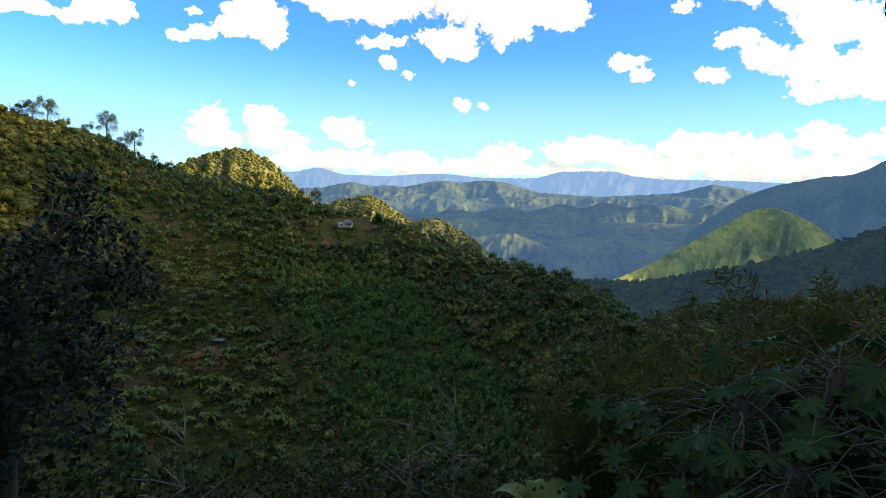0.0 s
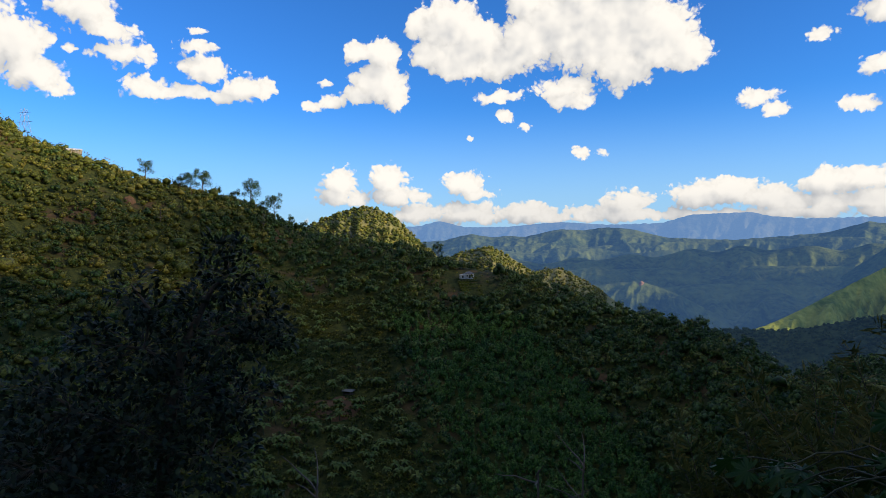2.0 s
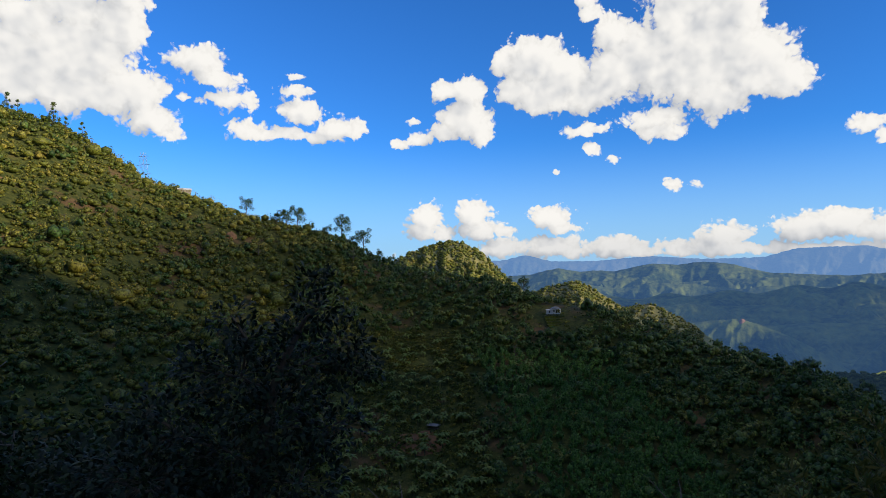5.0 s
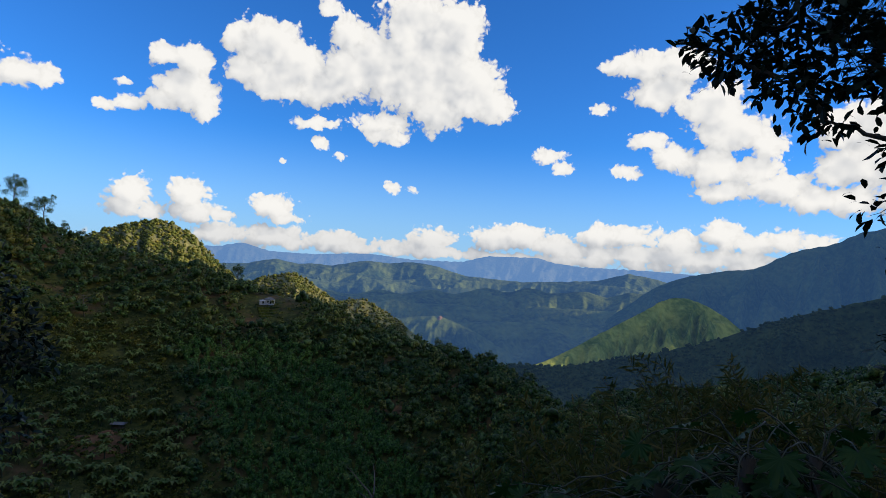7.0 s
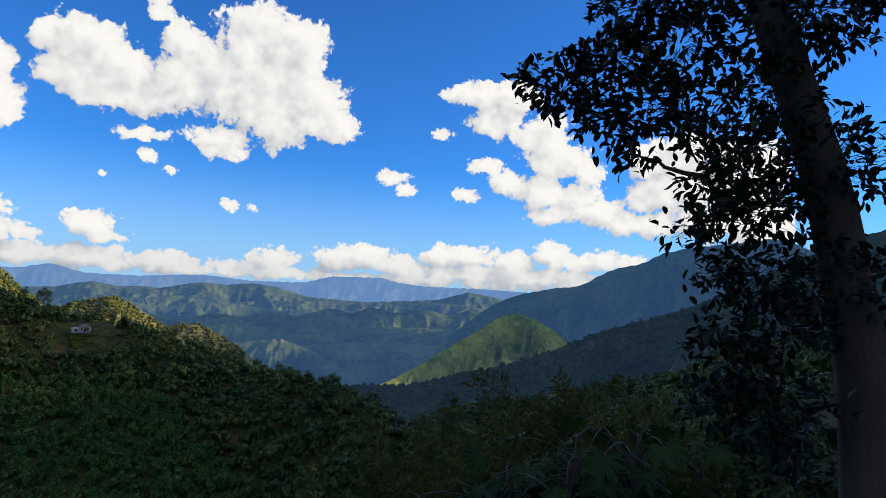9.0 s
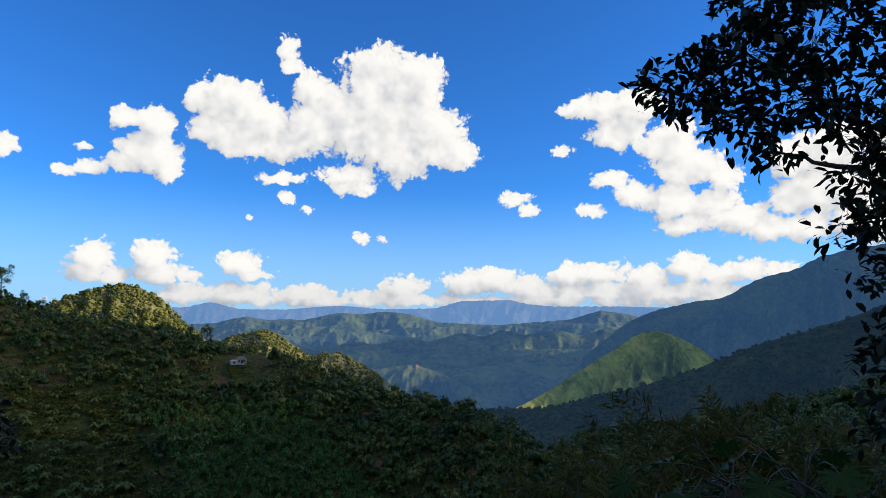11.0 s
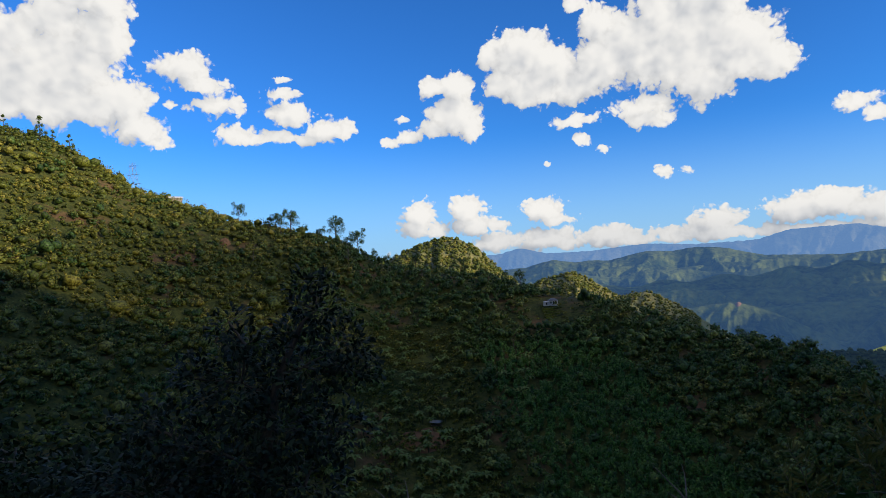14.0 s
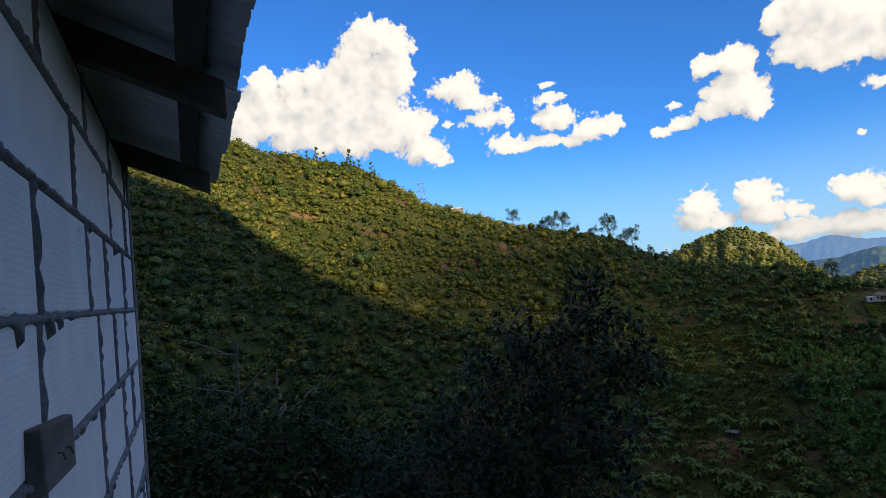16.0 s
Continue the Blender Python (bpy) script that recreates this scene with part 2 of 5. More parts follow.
FOREST = leaf_material("forest_leaves", (0.020, 0.052, 0.013), (0.060, 0.112, 0.025), (0.190, 0.190, 0.040), grain=1.6)
SCRUB = leaf_material("scrub_leaves", (0.036, 0.066, 0.012), (0.115, 0.132, 0.020), (0.260, 0.220, 0.042), grain=1.6)
BAMBOO = leaf_material("bamboo_leaves", (0.034, 0.095, 0.021), (0.070, 0.165, 0.031), (0.140, 0.215, 0.048), spread=0.1, grain=1.8)
BANANA = leaf_material("banana_leaves", (0.060, 0.115, 0.020), (0.115, 0.180, 0.034), (0.210, 0.220, 0.055), 0.45, 0.4, 0.35, 0.2)
# Near-black on purpose: shade of canopy and house is put into this leaf colour.
GLOSSY = leaf_material("glossy_shaded_leaves", (0.008, 0.016, 0.010), (0.014, 0.028, 0.015), (0.034, 0.054, 0.020), 0.55, 0.18, 0.12, 0.6)
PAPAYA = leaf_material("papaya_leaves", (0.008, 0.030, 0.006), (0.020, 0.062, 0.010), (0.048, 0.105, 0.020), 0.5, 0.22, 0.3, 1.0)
FEATHER = leaf_material("feathery_leaves", (0.040, 0.056, 0.013), (0.085, 0.092, 0.020), (0.180, 0.140, 0.034), 0.6, 0.2, 0.35, 0.5)
# Kept dark: the near slope's shade is worked into these leaf colours.
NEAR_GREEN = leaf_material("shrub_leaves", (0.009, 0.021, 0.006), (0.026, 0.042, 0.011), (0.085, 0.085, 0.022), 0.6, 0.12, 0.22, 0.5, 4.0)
BARK = plain_material("bark", (0.045, 0.036, 0.028), (0.11, 0.09, 0.07), 3.0, 0.9, stretch=(1, 1, 0.3), bump=0.02)
PALE_WOOD = plain_material("bleached_wood", (0.07, 0.062, 0.054), (0.17, 0.15, 0.13), 3.0, 0.85, stretch=(1, 1, 0.3))
STALK = plain_material("pale_green_stalk", (0.018, 0.024, 0.010), (0.045, 0.050, 0.024), 5.0, 0.6)
STEM = plain_material("green_stem", (0.035, 0.045, 0.018), (0.07, 0.08, 0.035), 5.0, 0.6)


def ground_material():
    m, g = material("slope_soil_and_grass")
    at = g.add("ShaderNodeNewGeometry")
    wide, fine = g.noise(at, 0.035, 6.0, 0.68), g.noise(at, 0.55, 8.0, 0.72)
    grass = g.mix(fine, (0.028, 0.046, 0.011), (0.100, 0.104, 0.024))
    soil = g.mix(fine, (0.07, 0.042, 0.022), (0.15, 0.095, 0.050))
    colour = g.mix(g.smooth(wide, 0.52, 0.66), g.mix(g.smooth(fine, 0.30, 0.60), (0.014, 0.026, 0.008), grass), soil)
    return finish(m, g, principled(g, colour, 0.95, 0.0, 0.2), fine, 0.4, 0.8)


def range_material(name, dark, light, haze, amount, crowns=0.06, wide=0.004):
    """A far mountain side: patchy woods and clearings, with blue haze mixed in as a glow."""
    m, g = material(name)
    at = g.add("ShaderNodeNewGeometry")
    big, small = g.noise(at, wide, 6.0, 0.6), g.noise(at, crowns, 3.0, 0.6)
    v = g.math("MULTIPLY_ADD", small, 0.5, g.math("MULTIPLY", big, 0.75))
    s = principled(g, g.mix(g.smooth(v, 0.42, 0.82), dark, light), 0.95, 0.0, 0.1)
    # distance haze is painted: an even emission blended over the surface
    haze_glow = g.tree.nodes.new("ShaderNodeEmission")
    haze_glow.inputs[0].default_value, haze_glow.inputs[1].default_value = (*haze, 1), 1.0
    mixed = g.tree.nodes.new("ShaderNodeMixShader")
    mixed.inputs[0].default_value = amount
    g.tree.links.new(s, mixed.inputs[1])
    g.tree.links.new(haze_glow.outputs[0], mixed.inputs[2])
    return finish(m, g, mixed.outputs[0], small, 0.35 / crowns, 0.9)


SOIL = ground_material()


# For the unseen shading clouds: white lumps that pass part of the sun.
def shade_cloud_material(name, through_it):
    m, g = material(name)
    d = g.tree.nodes.new("ShaderNodeBsdfDiffuse")
    d.inputs[0].default_value = (0.9, 0.9, 0.9, 1)
    clear, mixed = g.tree.nodes.new("ShaderNodeBsdfTransparent"), g.tree.nodes.new("ShaderNodeMixShader")
    at = g.add("ShaderNodeNewGeometry")
    g.put(mixed.inputs[0], g.smooth(g.noise(at, 0.006, 4.0, 0.6), 0.25, 0.7, through_it * 1.25, through_it * 0.75))
    g.tree.links.new(d.outputs[0], mixed.inputs[1])
    g.tree.links.new(clear.outputs[0], mixed.inputs[2])
    return finish(m, g, mixed.outputs[0])

# ---- mesh helpers ----
def mesh_object(name, verts, faces, mats, tints=None, parent=None, label="", smooth=False):
    """One mesh object from arrays: verts (n, 3), faces (m, k), one material."""
    verts, faces = np.asarray(verts, np.float32), np.asarray(faces, np.int32)
    me = bpy.data.meshes.new(name)
    me.vertices.add(len(verts))
    me.vertices.foreach_set("co", verts.ravel())
    k = faces.shape[1]
    me.loops.add(faces.size)
    me.loops.foreach_set("vertex_index", faces.ravel())
    me.polygons.add(len(faces))
    me.polygons.foreach_set("loop_start", np.arange(0, faces.size, k, dtype=np.int32))
    if smooth:
        me.polygons.foreach_set("use_smooth", np.ones(len(faces), bool))
    if tints is not None:
        me.attributes.new("tint", "FLOAT", "POINT").data.foreach_set("value", np.asarray(tints, np.float32))
    me.update(calc_edges=True)
    me.materials.append(mats)
    ob = new(name, me)
    ob.parent = parent
    if label:
        ob["label"] = label
    return ob


def part(name, bm, mat, parent, label="", smooth=False):
    me = bpy.data.meshes.new(name)
    bm.to_mesh(me)
    bm.free()
    me.materials.append(mat)
    if smooth:
        me.polygons.foreach_set("use_smooth", np.ones(len(me.polygons), bool))
    ob = new(name, me)
    ob.parent = parent
    if label:
        ob["label"] = label
    return ob


def unit(v):
    return v / np.maximum(np.linalg.norm(v, axis=-1, keepdims=True), 1e-9)


def cards(centres, normals, length, width, rng, up=None):
    """Leaf sprays: one slightly folded quad each, facing along normals."""
    n = len(centres)
    side = rng.normal(size=(n, 3)) if up is None else up + rng.normal(size=(n, 3)) * 0.35
    u = unit(np.cross(normals, side))
    v = unit(np.cross(u, normals))
    l, w_ = np.broadcast_to(length, n)[:, None] / 2, np.broadcast_to(width, n)[:, None] / 2
    fold = unit(normals) * w_ * 0.45
    quad = np.stack([centres - v * l, centres + u * w_ - fold, centres + v * l, centres - u * w_ - fold], 1)
    return quad.reshape(-1, 3), np.arange(n * 4).reshape(-1, 4)


def leaves(bases, along, normals, length, width):
    """Oblong leaves, cupped and drooping at the tip: six corners and four triangles each."""
    n = len(bases)
    a = unit(along)
    s = unit(np.cross(a, normals))
    up = np.cross(s, a)
    l, w_ = np.broadcast_to(length, n)[:, None], np.broadcast_to(width, n)[:, None] / 2
    near, far = bases + a * l * 0.30, bases + a * l * 0.70 - up * l * 0.03
    ring = np.stack([bases, near + s * w_ * 0.9 + up * w_ * 0.3, near - s * w_ * 0.9 + up * w_ * 0.3, far + s * w_ + up * w_ * 0.2, far - s * w_ + up * w_ * 0.2, bases + a * l - up * l * 0.14], 1)
    tri = np.array([[0, 1, 2], [2, 1, 4], [1, 3, 4], [4, 3, 5]])
    faces = (np.arange(n)[:, None, None] * 6 + tri).reshape(-1, 3)
    return ring.reshape(-1, 3), faces


def limbs(paths, radii, sides=6):
    """Tapered tubes along polylines, all in one bmesh."""
    verts, faces, base = [], [], 0
    for path, (r0, r1) in zip(paths, radii):
        path = np.asarray(path, float)
        n = len(path)
        d = unit(np.gradient(path, axis=0))
        ref = np.array([0.31, 0.95, 0.12]) if abs(d[0][2]) > 0.8 else np.array([0, 0, 1.0])
        x = unit(np.cross(d, ref))
        y = np.cross(d, x)
        ang = np.linspace(0, 2 * np.pi, sides, endpoint=False)
        r = np.linspace(r0, r1, n)[:, None, None]
        ring = path[:, None] + r * (np.cos(ang)[None, :, None] * x[:, None] + np.sin(ang)[None, :, None] * y[:, None])
        verts.append(ring.reshape(-1, 3))
        i, j = np.meshgrid(np.arange(n - 1), np.arange(sides), indexing="ij")
        a, b = base + i * sides + j, base + i * sides + (j + 1) % sides
        faces.append(np.stack([a, b, b + sides, a + sides], -1).reshape(-1, 4))
        base += n * sides
    return np.concatenate(verts), np.concatenate(faces)


def wiggle(start, end, n, amount, rng, sag=0.0):
    s = np.linspace(0, 1, n)[:, None]
    off = np.cumsum(rng.normal(size=(n, 3)), 0) * amount
    off -= s * off[-1]
    p = np.asarray(start) * (1 - s) + np.asarray(end) * s + off
    p[:, 2] -= sag * (4 * s * (1 - s))[:, 0]
    return p


# ---- terrain ----
def line(az, pairs, soft=1.2):
    """A smooth curve over azimuth through a few (azimuth, value) pairs."""
    a, v = zip(*pairs)
    grid = np.arange(-200, 200.01, 0.25)
    y = np.interp(grid, a, v)
    k = np.exp(-0.5 * (np.arange(-16, 17) * 0.25 / soft) ** 2)
    y = np.convolve(np.pad(y, 16, mode="edge"), k / k.sum(), "valid")
    return np.interp(az, grid, y)


# the crest across the gully: its height in degrees and its distance, all round
# 58 to 98 degrees: unseen hill, profile shaped to shade the left slope
CREST_EL = [(-180, 22.0), (-130, 20.0), (-100, 19.0), (-77.0, 17.2), (-63.7, 14.8), (-56.7, 12.9), (-51.4, 11.6), (-48.3, 9.8), (-45.1, 7.7), (-41.4, 6.2), (-37.7, 5.0),
            (-32.5, 4.0), (-29.4, 3.3), (-25.9, 1.4), (-23.5, 0.6), (-18.6, 0.1), (-14.1, -0.9), (-10.0, -2.7), (-5.9, -3.3), (-0.6, -4.4), (4.7, -6.1), (9.8, -7.7),
            (12.8, -8.8), (15.7, -10.2), (17.9, -11.8), (19.5, -11.6), (22, -10.4), (27.5, -9.4), (32, -8.3), (40, -6.0), (48, -3.0), (54, -1.0), (58, 1.1), (62, 3.5), (66, 6.7), (68.5, 9.9),
            (72, 15.4), (76, 21.6), (80.6, 24.0), (84, 27.6), (87, 32.7), (92, 34.6), (98, 36.0), (115, 30.0), (140, 24.0), (180, 22.0)]
CREST_R = [(-180, 200), (-120, 240), (-75, 330), (-62, 360), (-44, 345), (-30, 310), (-9, 255), (5, 220), (17, 175), (24, 190), (34, 200), (48, 260), (54, 400), (58, 522), (66, 472), (76, 432), (87, 407), (98, 400), (115, 360), (140, 260), (180, 200)]
GULLY_R = [(-180, 30), (-100, 40), (-75, 70), (-55, 105), (-30, 120), (0, 115), (15, 105), (25, 85), (35, 60), (48, 40), (60, 30), (180, 30)]
GULLY_EL = [(-180, 10), (-120, 5), (-95, -8), (-75, -20), (-58, -27), (-35, -31), (0, -32), (15, -31), (25, -28), (35, -25), (48, -19), (60, -10), (80, 2), (120, 8), (180, 10)]


def fbm(x, y, z, octaves=4):
    return sum(noise.noise(Vector((x, y, z)) * 2 ** k) / 2 ** k for k in range(octaves))


def base_height(az, r):
    """Height of the ground, before its small relief, at azimuths (n,) and distances (m,): (n, m)."""
    el, rr = line(az, CREST_EL, 0.5), line(az, CREST_R, 4)
    gr, ge = line(az, GULLY_R, 4), line(az, GULLY_EL, 4)
    zc = rr * np.tan(np.radians(el)) - 3.8
    zg = gr * np.tan(np.radians(ge))
    out = np.empty((len(az), len(r)))
    for i in range(len(az)):
        zn = -1.75 if abs(az[i]) > 60 else -2.1
        rs = [0, 1.6, 4, gr[i] * 0.5, gr[i] * 0.92, gr[i] * 1.1, rr[i] * 0.62 + gr[i] * 0.38, rr[i] * 0.97, rr[i] * 1.03, rr[i] * 1.7, max(1150, rr[i] * 3), 5000]
        zm = zg[i] + (zc[i] - zg[i]) * 0.60
        zs = [zn, zn, zn - 1.2 * (zg[i] < -5), zg[i] * 0.46 - 1.8, zg[i], zg[i] + 0.8, zm, zc[i], zc[i], min(zc[i] - 45, -90), -300, -300]
        out[i] = np.interp(r, rs, zs)
    return out


AZ = np.unique(np.concatenate([np.arange(-180, -90, 3.0), np.arange(-90, 104, 0.5), np.arange(104, 180, 3.0)]))
RADII = np.concatenate([np.linspace(0.0, 4, 9), np.geomspace(4.6, 620, 130), np.geomspace(660, 4900, 30)])
HEIGHT = base_height(AZ, RADII)
k = np.array([1, 4, 6, 4, 1]) / 16
for i in range(len(AZ)):
    HEIGHT[i, 2:-2] = np.convolve(HEIGHT[i], k, "valid")
for i, a in enumerate(np.radians(AZ)):
    for j, r in enumerate(RADII):
        x, y = r * math.sin(a), r * math.cos(a)
        amount = min(r * 0.03, 6.0) if r < 700 else 6.0
        HEIGHT[i, j] += amount * fbm(x / max(r * 0.22, 2), y / max(r * 0.22, 2), 1.7, 3) * 0.6


def ground_at(x, y):
    """The ground's height at points, from the same grid that the sheet is made of."""
    az, r = np.degrees(np.arctan2(x, y)), np.clip(np.hypot(x, y), RADII[0], RADII[-1] - 1)
    i = np.clip(np.searchsorted(AZ, az) - 1, 0, len(AZ) - 2)
    j = np.clip(np.searchsorted(RADII, r) - 1, 0, len(RADII) - 2)
    u = np.clip((az - AZ[i]) / (AZ[i + 1] - AZ[i]), 0, 1)
    v = (r - RADII[j]) / (RADII[j + 1] - RADII[j])
    return (HEIGHT[i, j] * (1 - u) * (1 - v) + HEIGHT[i + 1, j] * u * (1 - v) + HEIGHT[i, j + 1] * (1 - u) * v + HEIGHT[i + 1, j + 1] * u * v)


def build_ground():
    n, m = len(AZ), len(RADII)
    a = np.radians(AZ)[:, None]
    grid = np.stack([RADII * np.sin(a), RADII * np.cos(a), HEIGHT], -1).reshape(-1, 3)
    i, j = np.meshgrid(np.arange(n), np.arange(m - 1), indexing="ij")
    p, q = i * m + j, ((i + 1) % n) * m + j
    faces = np.stack([p, p + 1, q + 1, q], -1).reshape(-1, 4)
    ob = mesh_object("ground", grid, faces, SOIL, smooth=True)
    tagged(ob, "steep hillside with dark grass and patches of bare reddish soil", "ground", kind="structure")


build_ground()


def mountain_range(name, label, crest, distance, front, back, foot, mat, step=0.15, rows=40, spurs=1.0, bow=1.0, seed=0.0, ribs=0.05, spacing=1.0):
    """A range as a strip of ground from its front foot over its crest to its back foot, cut by spurs and gullies."""
    az = np.arange(crest[0][0], crest[-1][0] + step / 2, step)
    el = line(az, crest, 0.35)
    far = line(az, distance, 1.0) if isinstance(distance, list) else np.full(len(az), float(distance))
    s = np.concatenate([np.linspace(0, 1, rows), 1 + np.linspace(0.2, 1, 7)])
    verts = np.empty((len(az), len(s), 3))
    ends = np.clip(np.minimum(az - az[0], az[-1] - az) / 2.5, 0, 1)
    for i, a in enumerate(np.radians(az)):
        distance = far[i]
        top = distance * math.tan(radians(el[i]))
        for j, q in enumerate(s):
            if q <= 1:
                r, h = distance - front * (1 - q), q ** bow
            else:
                r, h = distance + back * (q - 1), 1 - (q - 1) ** 1.2
            u = a * far.mean()
            bend = u + front * 0.5 * (q - 0.5) * noise.noise(Vector((u / front * 0.9, q, seed + 3)))
            cut = min(1.0, (1 - q) * 4.5) * min(1.0, q * 4) if q < 1 else 0.0
            rel = 0.34
            for wave, depth in ((2.2, 0.42), (4.6, 0.30), (9.5, 0.17), (20.0, 0.09)):
                n = noise.noise(Vector((bend / front * wave, q * wave * 0.42, seed + wave)))
                rel -= depth * min(1.0, math.sqrt(n * n + 0.004) * 2.1)
            phase = az[i] / spacing - q * 1.3 + 0.9 * noise.noise(Vector((az[i] * 0.5 / spacing, q * 1.5, seed)))
            rel -= ribs / max(spurs, 0.1) * abs(math.sin(math.pi * phase)) * (0.6 + 0.8 * noise.noise(Vector((az[i] * 0.8, q * 2, seed + 1))))
            z = foot + (top - foot) * h + spurs * (top - foot) * cut * rel
            z += (top - foot) * 0.016 * noise.noise(Vector((u / front * 22, q * 9, seed + 9))) * (1 if q < 1.05 else 0)
            if q < 1:
                z = min(z, r * math.tan(radians(el[i])) - 1.0 - (1 - q) * 12)
            verts[i, j] = r * math.sin(a), r * math.cos(a), z
    n, m = len(az), len(s)
    i, j = np.meshgrid(np.arange(n - 1), np.arange(m - 1), indexing="ij")
    p = i * m + j
    faces = np.stack([p, p + 1, p + m + 1, p + m], -1).reshape(-1, 4)
    ob = mesh_object(name, verts.reshape(-1, 3), faces, mat, smooth=True)
    tagged(ob, label, "mountain", kind="structure")
    return verts


# Haze is part of these materials: more blue glow for farther ranges.
HAZE_GLOW_FAR, HAZE_GLOW_MID = (0.13, 0.255, 0.50), (0.045, 0.108, 0.25)
M_FAR = range_material("far_range", (0.03, 0.05, 0.04), (0.14, 0.14, 0.08), HAZE_GLOW_FAR, 0.66, 0.02, 0.003)
M_MID = range_material("middle_range", (0.022, 0.050, 0.024), (0.16, 0.20, 0.055), HAZE_GLOW_MID, 0.46, 0.03, 0.005)
M_VALLEY = range_material("valley_hills", (0.016, 0.036, 0.014), (0.14, 0.175, 0.040), HAZE_GLOW_MID, 0.36, 0.04, 0.006)
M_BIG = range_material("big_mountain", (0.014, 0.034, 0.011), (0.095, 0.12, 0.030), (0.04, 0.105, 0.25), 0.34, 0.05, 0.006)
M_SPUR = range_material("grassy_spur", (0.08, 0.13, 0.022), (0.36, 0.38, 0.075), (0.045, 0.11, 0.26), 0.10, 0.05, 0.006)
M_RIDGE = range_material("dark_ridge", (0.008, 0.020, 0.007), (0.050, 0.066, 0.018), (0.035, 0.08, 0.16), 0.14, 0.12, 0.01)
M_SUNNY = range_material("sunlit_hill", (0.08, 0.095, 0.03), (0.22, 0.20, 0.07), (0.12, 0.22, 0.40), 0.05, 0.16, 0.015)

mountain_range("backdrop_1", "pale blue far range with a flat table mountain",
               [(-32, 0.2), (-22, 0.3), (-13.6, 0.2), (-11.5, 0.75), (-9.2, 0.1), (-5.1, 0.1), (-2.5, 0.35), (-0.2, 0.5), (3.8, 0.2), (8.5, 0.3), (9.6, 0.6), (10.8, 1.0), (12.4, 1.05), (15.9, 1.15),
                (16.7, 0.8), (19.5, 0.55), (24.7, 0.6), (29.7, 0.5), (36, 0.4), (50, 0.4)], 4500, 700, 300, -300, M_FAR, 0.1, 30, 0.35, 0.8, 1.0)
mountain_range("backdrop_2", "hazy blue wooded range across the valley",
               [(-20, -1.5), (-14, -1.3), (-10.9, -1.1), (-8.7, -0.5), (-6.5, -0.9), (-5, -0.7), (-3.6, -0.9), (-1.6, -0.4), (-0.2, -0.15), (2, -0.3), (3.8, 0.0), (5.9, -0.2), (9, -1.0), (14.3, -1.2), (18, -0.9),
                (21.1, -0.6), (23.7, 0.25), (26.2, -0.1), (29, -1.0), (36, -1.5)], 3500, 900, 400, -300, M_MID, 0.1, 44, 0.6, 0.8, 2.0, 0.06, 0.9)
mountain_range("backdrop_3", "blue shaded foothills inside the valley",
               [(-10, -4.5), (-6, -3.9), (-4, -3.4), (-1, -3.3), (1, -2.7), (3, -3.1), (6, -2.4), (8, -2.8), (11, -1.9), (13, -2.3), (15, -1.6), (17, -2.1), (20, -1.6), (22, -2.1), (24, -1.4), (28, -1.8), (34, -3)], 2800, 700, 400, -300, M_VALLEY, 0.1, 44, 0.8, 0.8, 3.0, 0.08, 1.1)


def foothill(name, label, az0, az1, distance, level, wander, mat, seed):
    """A low ridge inside the valley with a rolling crest that sinks at both ends."""
    crest = []
    for k in range(int((az1 - az0) / 0.8) + 1):
        a = az0 + k * 0.8
        ends = max(0.0, 1 - min(a - az0, az1 - a) / 5) ** 2
        crest.append((a, level + wander * 1.6 * noise.noise(Vector((a * 0.16, seed, 0.5))) + wander * 0.5 * noise.noise(Vector((a * 0.7, seed, 2.5))) - 2.0 * ends))
    mountain_range(name, label, crest, distance, 420, 260, -300, mat, 0.12, 30, 0.7, 0.9, seed)


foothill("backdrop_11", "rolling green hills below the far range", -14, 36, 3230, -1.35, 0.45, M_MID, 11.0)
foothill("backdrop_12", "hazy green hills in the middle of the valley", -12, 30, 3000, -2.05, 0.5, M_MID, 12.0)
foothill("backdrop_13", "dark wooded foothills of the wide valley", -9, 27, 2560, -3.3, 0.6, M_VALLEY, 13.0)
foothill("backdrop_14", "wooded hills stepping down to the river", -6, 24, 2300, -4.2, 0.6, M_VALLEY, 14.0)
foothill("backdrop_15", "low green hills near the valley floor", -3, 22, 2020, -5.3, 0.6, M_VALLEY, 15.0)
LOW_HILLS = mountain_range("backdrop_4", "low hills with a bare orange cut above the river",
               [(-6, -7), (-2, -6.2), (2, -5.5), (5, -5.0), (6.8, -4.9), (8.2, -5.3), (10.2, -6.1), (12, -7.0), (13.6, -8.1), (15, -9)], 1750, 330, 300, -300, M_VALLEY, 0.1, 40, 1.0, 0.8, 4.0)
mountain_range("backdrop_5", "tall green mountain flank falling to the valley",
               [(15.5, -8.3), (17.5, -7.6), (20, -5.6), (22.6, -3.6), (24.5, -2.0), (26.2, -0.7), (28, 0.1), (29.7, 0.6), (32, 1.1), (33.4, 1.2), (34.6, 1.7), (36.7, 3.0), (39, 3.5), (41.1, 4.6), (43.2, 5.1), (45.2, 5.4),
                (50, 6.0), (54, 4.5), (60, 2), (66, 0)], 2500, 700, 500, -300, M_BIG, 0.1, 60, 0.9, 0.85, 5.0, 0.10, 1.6)
